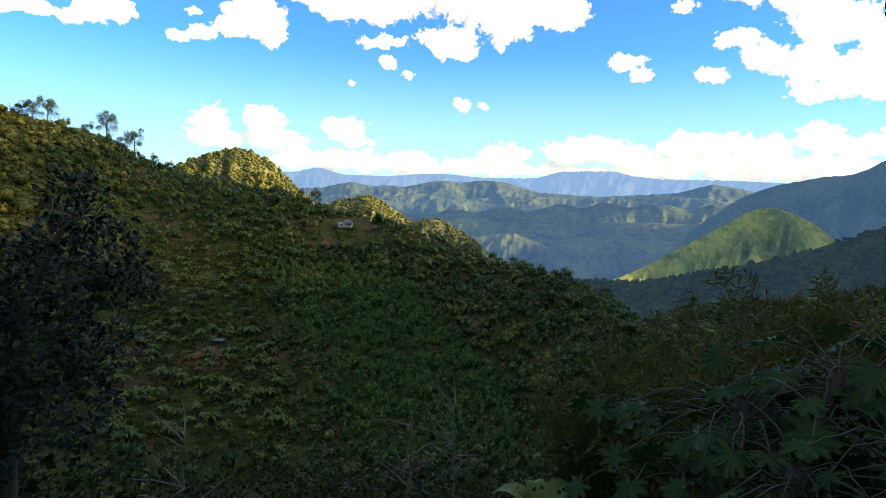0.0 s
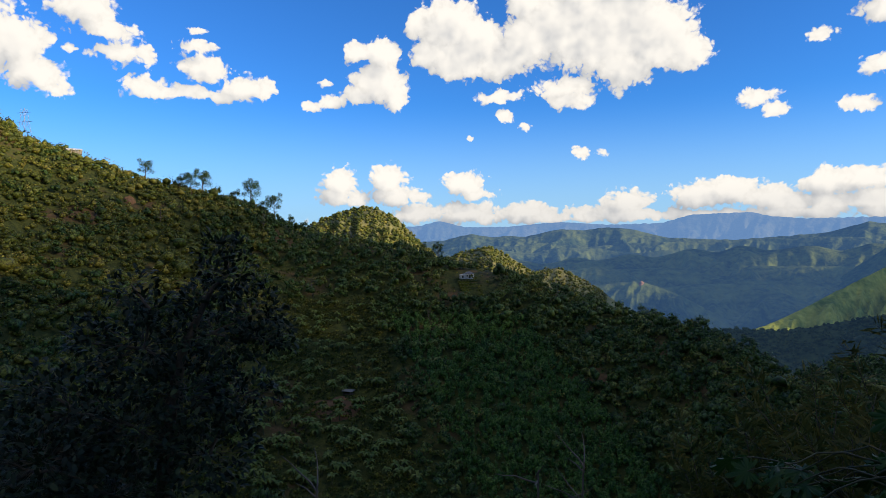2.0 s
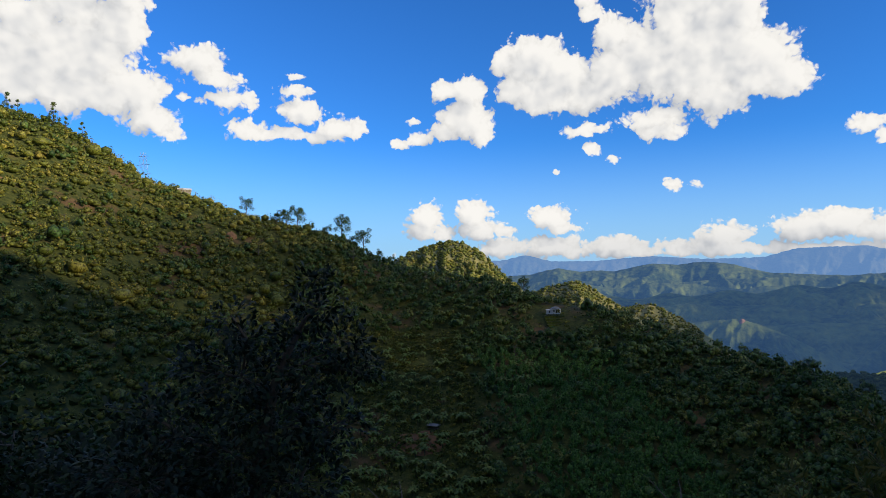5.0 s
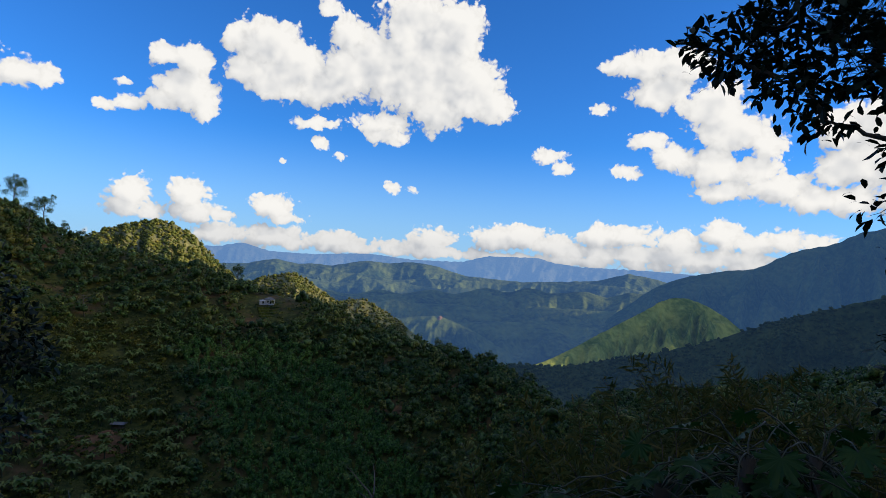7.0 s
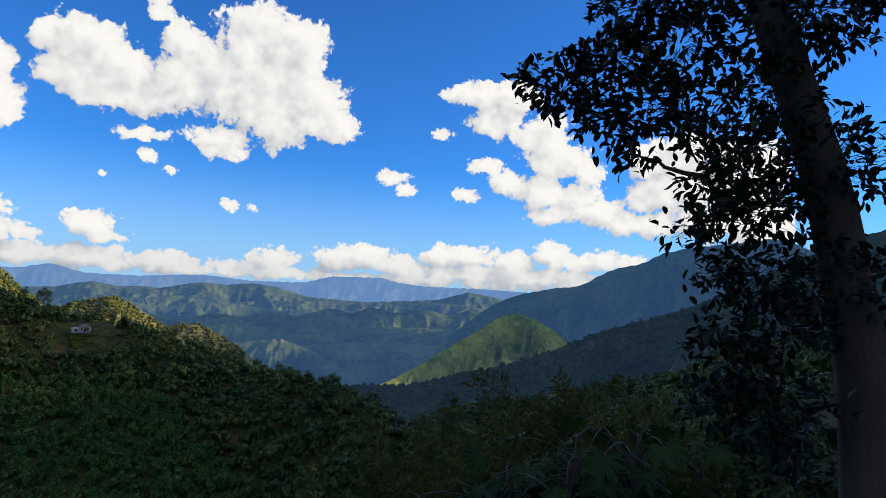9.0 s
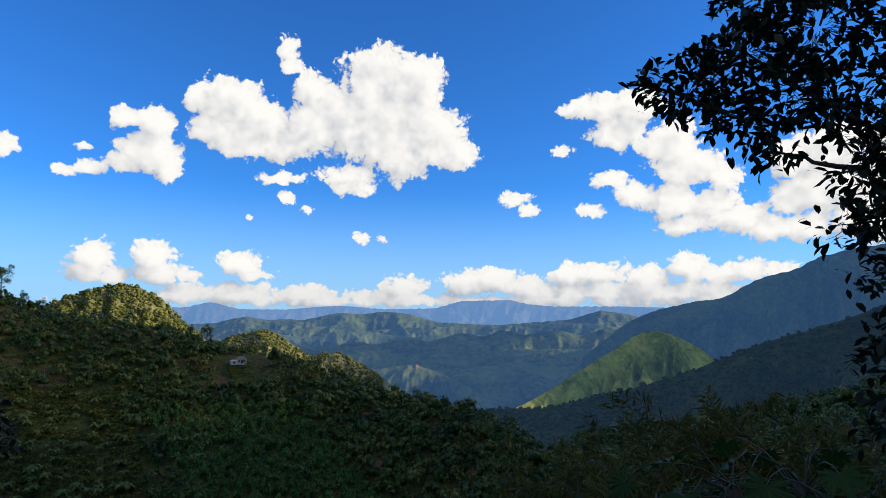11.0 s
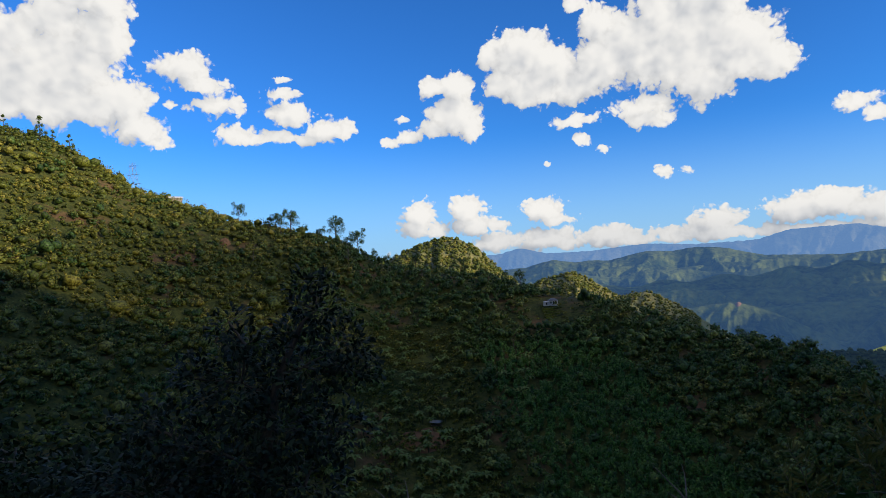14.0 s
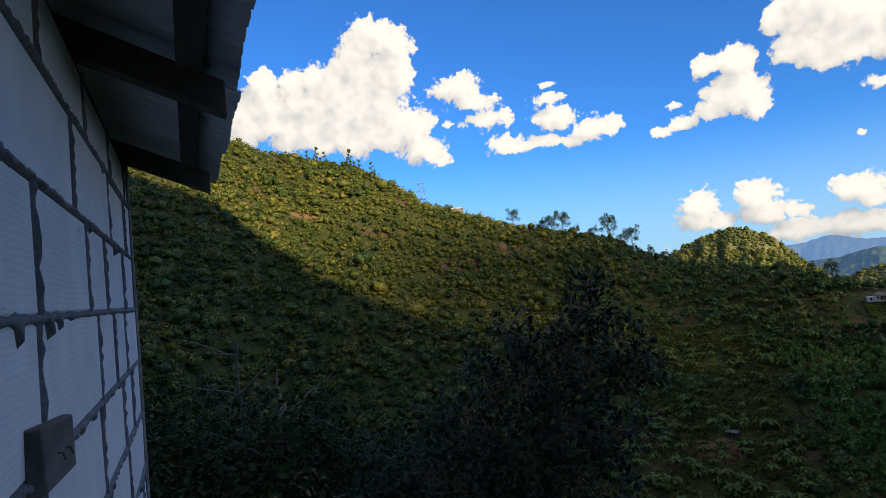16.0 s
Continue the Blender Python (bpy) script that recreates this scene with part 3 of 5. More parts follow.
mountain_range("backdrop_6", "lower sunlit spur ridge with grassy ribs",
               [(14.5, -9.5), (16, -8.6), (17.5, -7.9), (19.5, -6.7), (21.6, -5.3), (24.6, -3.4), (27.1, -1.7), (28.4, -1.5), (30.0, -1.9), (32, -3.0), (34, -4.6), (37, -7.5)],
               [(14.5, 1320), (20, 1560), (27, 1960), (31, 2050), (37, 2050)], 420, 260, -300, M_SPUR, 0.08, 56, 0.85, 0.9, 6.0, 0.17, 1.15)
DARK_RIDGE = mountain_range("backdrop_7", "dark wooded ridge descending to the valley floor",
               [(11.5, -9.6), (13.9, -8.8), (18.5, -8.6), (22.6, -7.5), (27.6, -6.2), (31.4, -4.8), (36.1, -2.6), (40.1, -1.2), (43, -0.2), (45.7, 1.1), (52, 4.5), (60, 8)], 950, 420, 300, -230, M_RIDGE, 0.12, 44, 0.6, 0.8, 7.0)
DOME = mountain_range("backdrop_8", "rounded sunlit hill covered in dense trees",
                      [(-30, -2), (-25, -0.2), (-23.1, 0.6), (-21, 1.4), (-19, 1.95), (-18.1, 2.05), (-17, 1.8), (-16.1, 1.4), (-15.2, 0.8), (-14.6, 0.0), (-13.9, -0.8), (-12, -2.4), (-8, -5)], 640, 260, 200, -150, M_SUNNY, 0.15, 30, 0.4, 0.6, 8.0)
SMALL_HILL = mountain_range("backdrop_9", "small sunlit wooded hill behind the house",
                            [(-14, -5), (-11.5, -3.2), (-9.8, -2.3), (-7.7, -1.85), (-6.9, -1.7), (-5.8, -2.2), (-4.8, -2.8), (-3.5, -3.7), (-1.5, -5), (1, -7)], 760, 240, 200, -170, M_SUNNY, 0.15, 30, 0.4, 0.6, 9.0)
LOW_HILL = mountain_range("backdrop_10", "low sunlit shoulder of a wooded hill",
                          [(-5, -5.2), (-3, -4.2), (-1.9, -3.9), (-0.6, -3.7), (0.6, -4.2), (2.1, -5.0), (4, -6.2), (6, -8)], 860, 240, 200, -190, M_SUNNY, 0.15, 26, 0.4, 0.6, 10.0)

# ---- the wooded slope across the gully ----
rng = np.random.default_rng(7)


def spot_on_slope(az, el, least=50.0):
    """Where the sight line at that azimuth and elevation meets the slope across the gully."""
    a = radians(az)
    r = np.linspace(least, 520, 1800)
    z = ground_at(r * math.sin(a), r * math.cos(a))
    over = np.nonzero(z >= r * math.tan(radians(el)))[0]
    k = over[0] if len(over) else int(np.argmax(z / r))
    return np.array([r[k] * math.sin(a), r[k] * math.cos(a), z[k]])


def crest_spot(az, behind=0.0):
    a = radians(az)
    r = np.linspace(120, 480, 900)
    z = ground_at(r * math.sin(a), r * math.cos(a))
    k = int(np.argmax(z / r))
    rr = r[k] + behind
    x, y = rr * math.sin(a), rr * math.cos(a)
    return np.array([x, y, float(ground_at(np.array([x]), np.array([y]))[0])])


def scatter(n, az0, az1, r0, r1):
    """Even scatter over a sector; r0 and r1 are shares of the way from gully to crest."""
    az = rng.uniform(az0, az1, n)
    g, c = line(az, GULLY_R, 4), line(az, CREST_R, 4)
    near, far = g + (c - g) * r0, g + (c - g) * r1
    near = np.maximum(near, 62.0)
    far = np.maximum(far, near + 20)
    r = np.sqrt(rng.uniform(0, 1, n) * (far ** 2 - near ** 2) + near ** 2)
    x, y = r * np.sin(np.radians(az)), r * np.cos(np.radians(az))
    return np.stack([x, y, ground_at(x, y)], 1), az, np.degrees(np.arctan2(ground_at(x, y), r))


def crowns(feet, radius, height, count, card, lobes=7, lift=0.55, flat=0.75, droop=0.0):
    """Crowns of leaf sprays on several lobes each, for many plants at once."""
    n = len(feet)
    off = unit(rng.normal(size=(n, lobes, 3)))
    off[..., 2] = np.abs(off[..., 2]) * 0.9 - 0.15
    off *= rng.uniform(0.35, 0.75, (n, lobes, 1))
    which = rng.integers(0, lobes, (n, count))
    centre = np.take_along_axis(off, which[..., None], 1)
    d = unit(rng.normal(size=(n, count, 3)) + np.array([0, 0, 0.45]))
    p = centre + d * rng.uniform(0.38, 0.55, (n, count, 1))
    R, H = radius[:, None, None], height[:, None]
    p = p * R
    p[..., 2] = p[..., 2] * flat * (height / radius / 1.6)[:, None] + H * lift
    p += feet[:, None]
    normal = unit(d + rng.normal(size=d.shape) * 0.3)
    size = np.broadcast_to((card * rng.uniform(0.7, 1.3, (n, 1))), (n, count)) * rng.uniform(0.6, 1.25, (n, count))
    v, f = cards(p.reshape(-1, 3), normal.reshape(-1, 3), size.ravel() * 1.25, size.ravel() * 0.85, rng)
    return v, f


def ico():
    bm = bmesh.new()
    bmesh.ops.create_icosphere(bm, subdivisions=1, radius=1.0)
    bm.faces.ensure_lookup_table()
    v, f = np.array([q.co[:] for q in bm.verts]), np.array([[q.index for q in face.verts] for face in bm.faces])
    bm.free()
    return v, f


BALL_V, BALL_F = ico()


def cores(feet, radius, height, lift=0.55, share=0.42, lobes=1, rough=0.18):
    """The dense inside of crowns: uneven lumps, one or several to a crown, that no light passes; mostly tinted darker,
    as painted inner shade.
    """
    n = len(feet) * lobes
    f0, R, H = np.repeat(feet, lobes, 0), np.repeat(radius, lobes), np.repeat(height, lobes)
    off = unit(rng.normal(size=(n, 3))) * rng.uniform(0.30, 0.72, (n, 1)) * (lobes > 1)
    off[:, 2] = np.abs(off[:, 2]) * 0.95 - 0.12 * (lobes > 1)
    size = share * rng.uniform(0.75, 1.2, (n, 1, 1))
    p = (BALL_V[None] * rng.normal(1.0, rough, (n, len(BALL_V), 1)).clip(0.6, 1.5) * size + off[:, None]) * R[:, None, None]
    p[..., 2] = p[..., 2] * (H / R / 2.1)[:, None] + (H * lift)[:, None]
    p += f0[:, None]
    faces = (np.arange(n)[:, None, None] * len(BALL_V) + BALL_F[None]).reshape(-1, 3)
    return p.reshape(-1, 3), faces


def joined(name, crown, core, mat, crown_tint, core_tint):
    """Leaf sprays (quads) and their cores (triangles) as one mesh."""
    (v, f), (cv, cf) = crown, core
    quads = np.concatenate([np.stack([f[:, 0], f[:, 1], f[:, 2]], 1), np.stack([f[:, 0], f[:, 2], f[:, 3]], 1), cf + len(v)])
    return mesh_object(name, np.concatenate([v, cv]), quads, mat, np.concatenate([crown_tint, core_tint]))


def keep(feet, az, el, mask):
    return feet[mask], az[mask], el[mask]


def in_field(az, el):
    """The cleared banana field: a wedge down the middle of the slope."""
    return (az > -29 + (el + 8) * 0.25) & (az < -14.5 - (el + 20) * 0.25) & (el < -6.5) & (el > -24)


def in_bamboo(az, el):
    return (az > -13.5 - (el + 14) * 0.5) & (az < 1 - (el + 14) * 0.9) & (el < -8.5) & (el > -26)


def tints_for(n, per, spread=0.5, middle=0.5):
    t = np.clip(rng.normal(middle, spread * 0.5, n), 0, 1)
    return np.repeat(t, per)


def up_the_slope(feet, az):
    """The share of the way from the gully to the crest."""
    g, c = line(az, GULLY_R, 4), line(az, CREST_R, 4)
    return (np.hypot(feet[:, 0], feet[:, 1]) - g) / (c - g)


def patches(feet, size, seed):
    return np.array([noise.noise(Vector((x / size, y / size, seed))) + 0.5 * noise.noise(Vector((x / size * 2.3, y / size * 2.3, seed + 4))) for x, y, _ in feet])


def forest():
    feet, az, el = scatter(8200, -33, 58, -0.25, 1.03)
    feet, az, el = keep(feet, az, el, ~in_field(az, el) & ~(in_bamboo(az, el) & (rng.uniform(size=len(az)) < 0.88)) & ~((abs(az + 8.6) < 2.3) & (el < -3.9) & (el > -7)))
    R = rng.gamma(5, 0.24, len(feet)) + 0.55
    R *= np.interp(up_the_slope(feet, az), [0.8, 0.97], [1.0, 0.75])
    H = R * rng.uniform(1.6, 2.6, len(feet))
    t = np.clip(rng.normal(0.42, 0.22, len(feet)) + 0.35 * patches(feet, 22.0, 5.0) + (rng.uniform(size=len(feet)) < 0.07) * 0.5, 0, 1)
    core = cores(feet, R, H, 0.46, 0.38, 3, 0.25)
    # core tint at 0.8: the crowns' inner shade is put into the colour
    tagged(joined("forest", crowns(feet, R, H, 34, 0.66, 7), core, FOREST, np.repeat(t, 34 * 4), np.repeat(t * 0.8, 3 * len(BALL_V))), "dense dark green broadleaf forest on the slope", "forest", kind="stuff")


def scrub():
    feet, az, el = scatter(9800, -78, -27, -0.3, 1.02)
    feet, az, el = keep(feet, az, el, ~in_field(az, el))
    p = patches(feet, 30.0, 1.0)
    ok = p + rng.normal(0, 0.25, len(p)) > -0.62
    feet, p = feet[ok], p[ok]
    R = rng.gamma(3.2, 0.38, len(feet)) + 0.45
    H = R * rng.uniform(1.1, 1.9, len(feet))
    t = np.clip(rng.normal(0.5, 0.3, len(feet)) - 0.35 * p, 0, 1)
    # bush cores tinted down a fifth, painted shade inside the bush
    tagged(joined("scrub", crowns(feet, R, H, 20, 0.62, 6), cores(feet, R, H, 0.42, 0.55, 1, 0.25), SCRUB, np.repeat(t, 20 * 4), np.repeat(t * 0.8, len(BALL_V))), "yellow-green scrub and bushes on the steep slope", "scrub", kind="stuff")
    feet, az, el = scatter(5200, -92, -27, -0.3, 1.02)
    feet, az, el = keep(feet, az, el, ~in_field(az, el))
    p = patches(feet, 26.0, 2.0) + (0.45 - up_the_slope(feet, az)) * 1.0
    feet = feet[p + rng.normal(0, 0.2, len(p)) > -0.02]
    R = rng.gamma(5, 0.25, len(feet)) + 0.5
    H = R * rng.uniform(1.5, 2.3, len(feet))
    t = np.clip(rng.normal(0.5, 0.35, len(feet)), 0, 1)
    # same darker core tint, shade painted within each tree
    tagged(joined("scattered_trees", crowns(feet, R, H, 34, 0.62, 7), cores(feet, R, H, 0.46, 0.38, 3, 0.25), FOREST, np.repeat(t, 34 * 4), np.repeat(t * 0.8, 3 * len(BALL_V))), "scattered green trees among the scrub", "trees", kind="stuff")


def undergrowth():
    feet, az, el = scatter(3000, -32, 58, -0.35, 1.0)
    m = in_field(az, el)
    feet, az, el = keep(feet, az, el, ~m | (rng.uniform(size=len(az)) < 0.9))
    R = rng.gamma(5, 0.16, len(feet)) + 0.3
    v, f = crowns(feet, R, R * rng.uniform(0.9, 1.6, len(feet)), 26, 0.42, 4)
    tagged(mesh_object("undergrowth", v, f, SCRUB, tints_for(len(feet), 26 * 4, 0.6, 0.3)), "low bushes and weeds between the trees", "undergrowth", kind="stuff")


def field_plants():
    feet, az, el = scatter(9000, -32, -9, -0.1, 0.75)
    feet, az, el = keep(feet, az, el, in_field(az, el) & (np.array([noise.noise(Vector((a * 0.5, e * 0.7, 8.0))) for a, e in zip(az, el)]) > -0.22))
    R = rng.gamma(4, 0.16, len(feet)) + 0.25
    v, f = crowns(feet, R, R * rng.uniform(1.0, 1.7, len(feet)), 26, 0.42, 4)
    tagged(mesh_object("weeds", v, f, SCRUB, tints_for(len(feet), 26 * 4, 0.7, 0.3)), "green weeds and young plants on the cleared field", "weeds", kind="stuff")


def bamboo():
    feet, az, el = scatter(6000, -22, 12, -0.1, 0.8)
    feet, az, el = keep(feet, az, el, in_bamboo(az, el))
    R = rng.uniform(0.7, 1.2, len(feet))
    H = R * rng.uniform(2.6, 3.8, len(feet))
    t = np.clip(rng.normal(0.5, 0.22, len(feet)), 0, 1)
    # cores at 0.6 tint: shade among the stems painted in
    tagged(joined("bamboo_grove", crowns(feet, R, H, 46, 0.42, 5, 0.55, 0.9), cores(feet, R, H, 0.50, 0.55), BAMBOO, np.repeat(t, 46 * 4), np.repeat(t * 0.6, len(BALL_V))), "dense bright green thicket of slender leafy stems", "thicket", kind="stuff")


def hill_crowns(name, label, verts, n, radius, mat_tint, mat=None, low=0.3, sector=(-180, 180)):
    """Tree crowns over the sunlit hills behind the crest."""
    az_n, s_n = verts.shape[:2]
    az = np.degrees(np.arctan2(verts[:, 0, 0], verts[:, 0, 1]))
    inside = np.nonzero((az > sector[0]) & (az < sector[1]))[0][1:-1]
    i, j = rng.choice(inside, n), rng.integers(int(s_n * low), s_n - 5, n)
    u, w_ = rng.uniform(0, 1, (n, 1)), rng.uniform(0, 1, (n, 1))
    feet = verts[i, j] * (1 - u) * (1 - w_) + verts[i + 1, j] * u * (1 - w_) + verts[i, j + 1] * (1 - u) * w_ + verts[i + 1, j + 1] * u * w_
    R = rng.gamma(9, radius / 9, n) + 0.6
    t = np.clip(rng.normal(mat_tint, 0.25, n), 0, 1)
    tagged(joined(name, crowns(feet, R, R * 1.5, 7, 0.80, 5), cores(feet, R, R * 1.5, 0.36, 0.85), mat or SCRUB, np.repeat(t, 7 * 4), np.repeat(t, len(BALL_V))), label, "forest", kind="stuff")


forest()
scrub()
undergrowth()
field_plants()
bamboo()
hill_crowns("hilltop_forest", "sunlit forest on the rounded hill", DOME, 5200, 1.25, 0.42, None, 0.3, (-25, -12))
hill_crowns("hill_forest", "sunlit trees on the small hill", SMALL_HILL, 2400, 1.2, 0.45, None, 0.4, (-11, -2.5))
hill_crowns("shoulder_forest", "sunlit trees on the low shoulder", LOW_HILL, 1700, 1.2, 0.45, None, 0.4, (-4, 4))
# Crowns reuse the ridge material, so they carry its painted haze as well.
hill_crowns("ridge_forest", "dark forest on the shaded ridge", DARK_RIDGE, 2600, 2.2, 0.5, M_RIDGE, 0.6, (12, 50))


# ---- single trees along the crest ----
def tree(name, label, category, height, spread, bare, count, card, mat, shape="round", group=""):
    """One tree: trunk, a few limbs and a broken crown of leaf sprays, its foot at the origin."""
    top = new(name)
    tagged(top, label, category, group)
    lean = rng.normal(size=2) * 0.04 * height
    trunk = wiggle((0, 0, -0.4), (lean[0], lean[1], height * (0.95 if shape == "cone" else 0.8)), 8, 0.012 * height, rng)
    v, f = limbs([trunk], [(0.022 * height, 0.006 * height)])
    mesh_object("trunk", v, f, BARK, parent=top, smooth=True)
    tips = []
    for k in range(13 if shape != "cone" else 22):
        s = rng.uniform(bare, 0.95)
        at = trunk[int(s * 7)] * (1 - (s * 7) % 1) + trunk[min(int(s * 7) + 1, 7)] * ((s * 7) % 1)
        reach = spread * (rng.uniform(0.45, 1.0) if shape != "cone" else (1.08 - s) * 1.1)
        a = rng.uniform(0, 2 * math.pi)
        tip = at + np.array([math.cos(a) * reach, math.sin(a) * reach, height * (rng.uniform(0.04, 0.30) if shape != "cone" else rng.uniform(0.0, 0.06))])
        v, f = limbs([wiggle(at, tip, 5, 0.03 * reach, rng)], [(0.008 * height, 0.002 * height)], 5)
        mesh_object("limb", v, f, BARK, parent=top, smooth=True)
        tips.append((tip, reach))
    if count:
        centres, normals = [], []
        for tip, reach in tips + [(trunk[-1], spread * 0.5)]:
            n = int(count / (len(tips) + 1))
            d = unit(rng.normal(size=(n, 3)) + np.array([0, 0, 0.3]))
            size = spread * (0.44 if shape != "cone" else 0.30) * rng.uniform(0.8, 1.3)
            centres.append(tip + d * np.array([1, 1, 0.95]) * size * rng.uniform(0.5, 1.0, (n, 1)))
            normals.append(unit(d + rng.normal(size=(n, 3)) * 0.5))
        c, nn = np.concatenate(centres), np.concatenate(normals)
        v, f = cards(c, nn, card * rng.uniform(0.8, 1.5, len(c)), card * rng.uniform(0.5, 0.9, len(c)), rng)
        mesh_object("crown", v, f, mat, np.full(len(v), rng.uniform(0.2, 0.6)), parent=top)
    return top


def stand(first, spots, sizes):
    """Put a tree at the first spot and copies of it at the others."""
    for k, (p, s) in enumerate(zip(spots, sizes)):
        m = Matrix.Translation(p) @ Matrix.Rotation(rng.uniform(0, 6.28), 4, "Z") @ Matrix.Diagonal((s, s, s, 1))
        if k == 0:
            first.matrix_basis = m
        else:
            copy_thing(first, m)


tall_a = tree("crest_tree", "tall dark tree with a rounded open crown on the crest", "tree", 11.0, 3.3, 0.32, 2200, 0.32, FOREST, group="trees along the crest")
stand(tall_a, [crest_spot(a, b) for a, b in ((-32.7, -2), (-28.7, 0), (-37.1, 2), (-26.6, 0), (-33.5, -6), (-21.4, -4), (-17.2, -3), (-11.6, 3))], (1.15, 1.1, 0.85, 0.95, 0.9, 0.7, 0.7, 0.7))
tall_b = tree("crest_tree", "dark broadleaf tree with a thin trunk on the crest", "tree", 9.0, 2.9, 0.22, 2000, 0.32, FOREST, group="trees along the crest")
stand(tall_b, [crest_spot(a, b) for a, b in ((-34.5, -3), (-30.0, -4), (-31.5, -4), (-27.6, -3), (-25.2, 0), (-24.1, 0), (-19.2, 0), (-15.0, 0), (-13.0, 0), (-6.9, 2), (-2.0, 0), (2.5, 0), (7.0, 0), (11.5, 0), (15.5, -4))],
      (0.85, 0.9, 0.75, 0.95, 0.75, 0.7, 0.6, 0.7, 0.75, 0.6, 0.55, 0.6, 0.6, 0.6, 0.65))
conifer = tree("conifer", "slender dark conifer standing on the sunlit ridge", "conifer", 10.0, 2.5, 0.10, 2000, 0.34, FOREST, "cone", "conifers on the ridge")
stand(conifer, [crest_spot(a, b) for a, b in ((-54.8, 0), (-51.8, 0), (-49.9, 0), (-51.0, -4), (-54.2, -5), (-55.7, -2))], (1.0, 1.15, 0.9, 0.8, 0.8, 0.7))
dead = tree("bare_tree", "leafless pale grey tree among the forest", "bare tree", 7.5, 2.6, 0.4, 0, 0, FOREST, group="bare trees")
for child in dead.children:
    child.data.materials[0] = PALE_WOOD
stand(dead, [spot_on_slope(a, e) for a, e in ((-23.3, -6.2), (-27.6, 0.0), (-36.0, 0.5), (-14.5, -3.0), (-20.7, -2.0), (-12.5, -9.0), (-51.0, 3.0), (-30.5, -4.0))], (1.2, 1.0, 1.0, 0.8, 0.8, 0.7, 0.7, 0.8))


# ---- banana plants on the cleared field ----
def banana_plant(lean):
    top = new("banana_plant")
    tagged(top, "green banana plant with broad arching leaves on bare soil", "banana plant", "banana plants on the field")
    h = 1.5
    v, f = limbs([wiggle((0, 0, -0.3), (0.1, 0, h), 4, 0.02, rng)], [(0.13, 0.09)], 6)
    mesh_object("stem", v, f, STEM, parent=top)
    for k in range(8):
        a = k * 2.4 + rng.uniform(-0.3, 0.3)
        d = np.array([math.cos(a), math.sin(a), 0])
        s = np.linspace(0, 1, 6)[:, None]
        rise, reach = rng.uniform(0.5, 1.5), rng.uniform(1.2, 1.9)
        rib = np.array([0.1, 0, h]) + d * reach * s + np.array([0, 0, 1]) * (rise * 2.2 * s - (rise * 1.6 + 0.5 * lean) * s ** 2)
        side = np.cross(d, (0, 0, 1))
        w_ = np.array([0.03, 0.24, 0.33, 0.32, 0.22, 0.02])[:, None]
        lift = np.array([0, 0, 1]) * w_ * 0.35
        rows = np.stack([rib - side * w_ + lift, rib, rib + side * w_ + lift], 1).reshape(-1, 3)
        faces = [(i * 3 + j, i * 3 + j + 1, i * 3 + j + 4, i * 3 + j + 3) for i in range(5) for j in (0, 1)]
        mesh_object("leaf", rows, faces, BANANA, np.full(len(rows), rng.uniform(0.2, 0.9)), parent=top)
    return top


def banana_field():
    kinds = [banana_plant(v) for v in (0.6, 1.0, 1.5)]
    spots = []
    for az, el in zip(rng.uniform(-31, -11, 1300), rng.uniform(-23, -6.5, 1300)):
        if in_field(np.array(az), np.array(el)) and noise.noise(Vector((az * 0.45, el * 0.6, 3.1))) > -0.25:
            spots.append(spot_on_slope(az, el))
    spots = spots[:280]
    for a in range(18):
        spots.append(spot_on_slope(rng.uniform(-14, -11), rng.uniform(-13, -8)))
    for k in range(3):
        chosen = spots[k::3]
        stand(kinds[k], chosen, rng.uniform(0.75, 1.25, len(chosen)))


banana_field()


# ---- unseen clouds, added to shade the slope and the valley ----
SUN_SIDE = np.array(way(SUN_AZ, SUN_EL))


def cloud(target, across, tall, density, seed, label, ragged=0.38):
    """A lumpy cumulus far up the sunbeam over a stretch of the valley, out of view and there only for its shadow."""
    r = np.random.default_rng(seed)
    at = np.array(target) + SUN_SIDE * 7200.0
    side = unit(np.cross(SUN_SIDE, (0, 0, 1.0)))
    up = np.cross(side, SUN_SIDE)
    bm = bmesh.new()
    bmesh.ops.create_icosphere(bm, subdivisions=4, radius=1.0)
    for v in bm.verts:
        n = sum(noise.noise(Vector(v.co) * 1.6 * 2 ** k + Vector((seed, 0, 0))) / 2 ** k for k in range(4))
        s = 1.0 + ragged * n
        p = at + side * v.co.x * across * s + up * v.co.z * tall * s + SUN_SIDE * v.co.y * min(across, tall) * 0.5 * s
        v.co = p
    me = bpy.data.meshes.new("cloud")
    bm.to_mesh(me)
    bm.free()
    me.materials.append(shade_cloud_material("cloud_" + ("thin" if density > 0.2 else "dense"), density))
    me.polygons.foreach_set("use_smooth", np.ones(len(me.polygons), bool))
    tagged(new("cloud", me), label, "cloud", kind="structure")


def seen(az, el, r):
    return way(az, 0) * r + Vector((0, 0, r * math.tan(radians(el))))


cloud((-44, 218, -30), 138, 101, 0.44, 3, "unseen thin cloud added to dim the sun on the slope", 0.16)
cloud(seen(27, -5.5, 900), 330, 150, 0.03, 5, "unseen cloud added to shade the dark ridge")
cloud(seen(2, -4.2, 2600), 330, 170, 0.03, 9, "unseen cloud added to shade the valley")
cloud(seen(12, -4.0, 2300), 260, 110, 0.05, 11, "unseen cloud added to shade the foothills")
cloud(seen(41, 3.2, 2250), 420, 120, 0.04, 13, "unseen cloud added to shade the tall mountain")

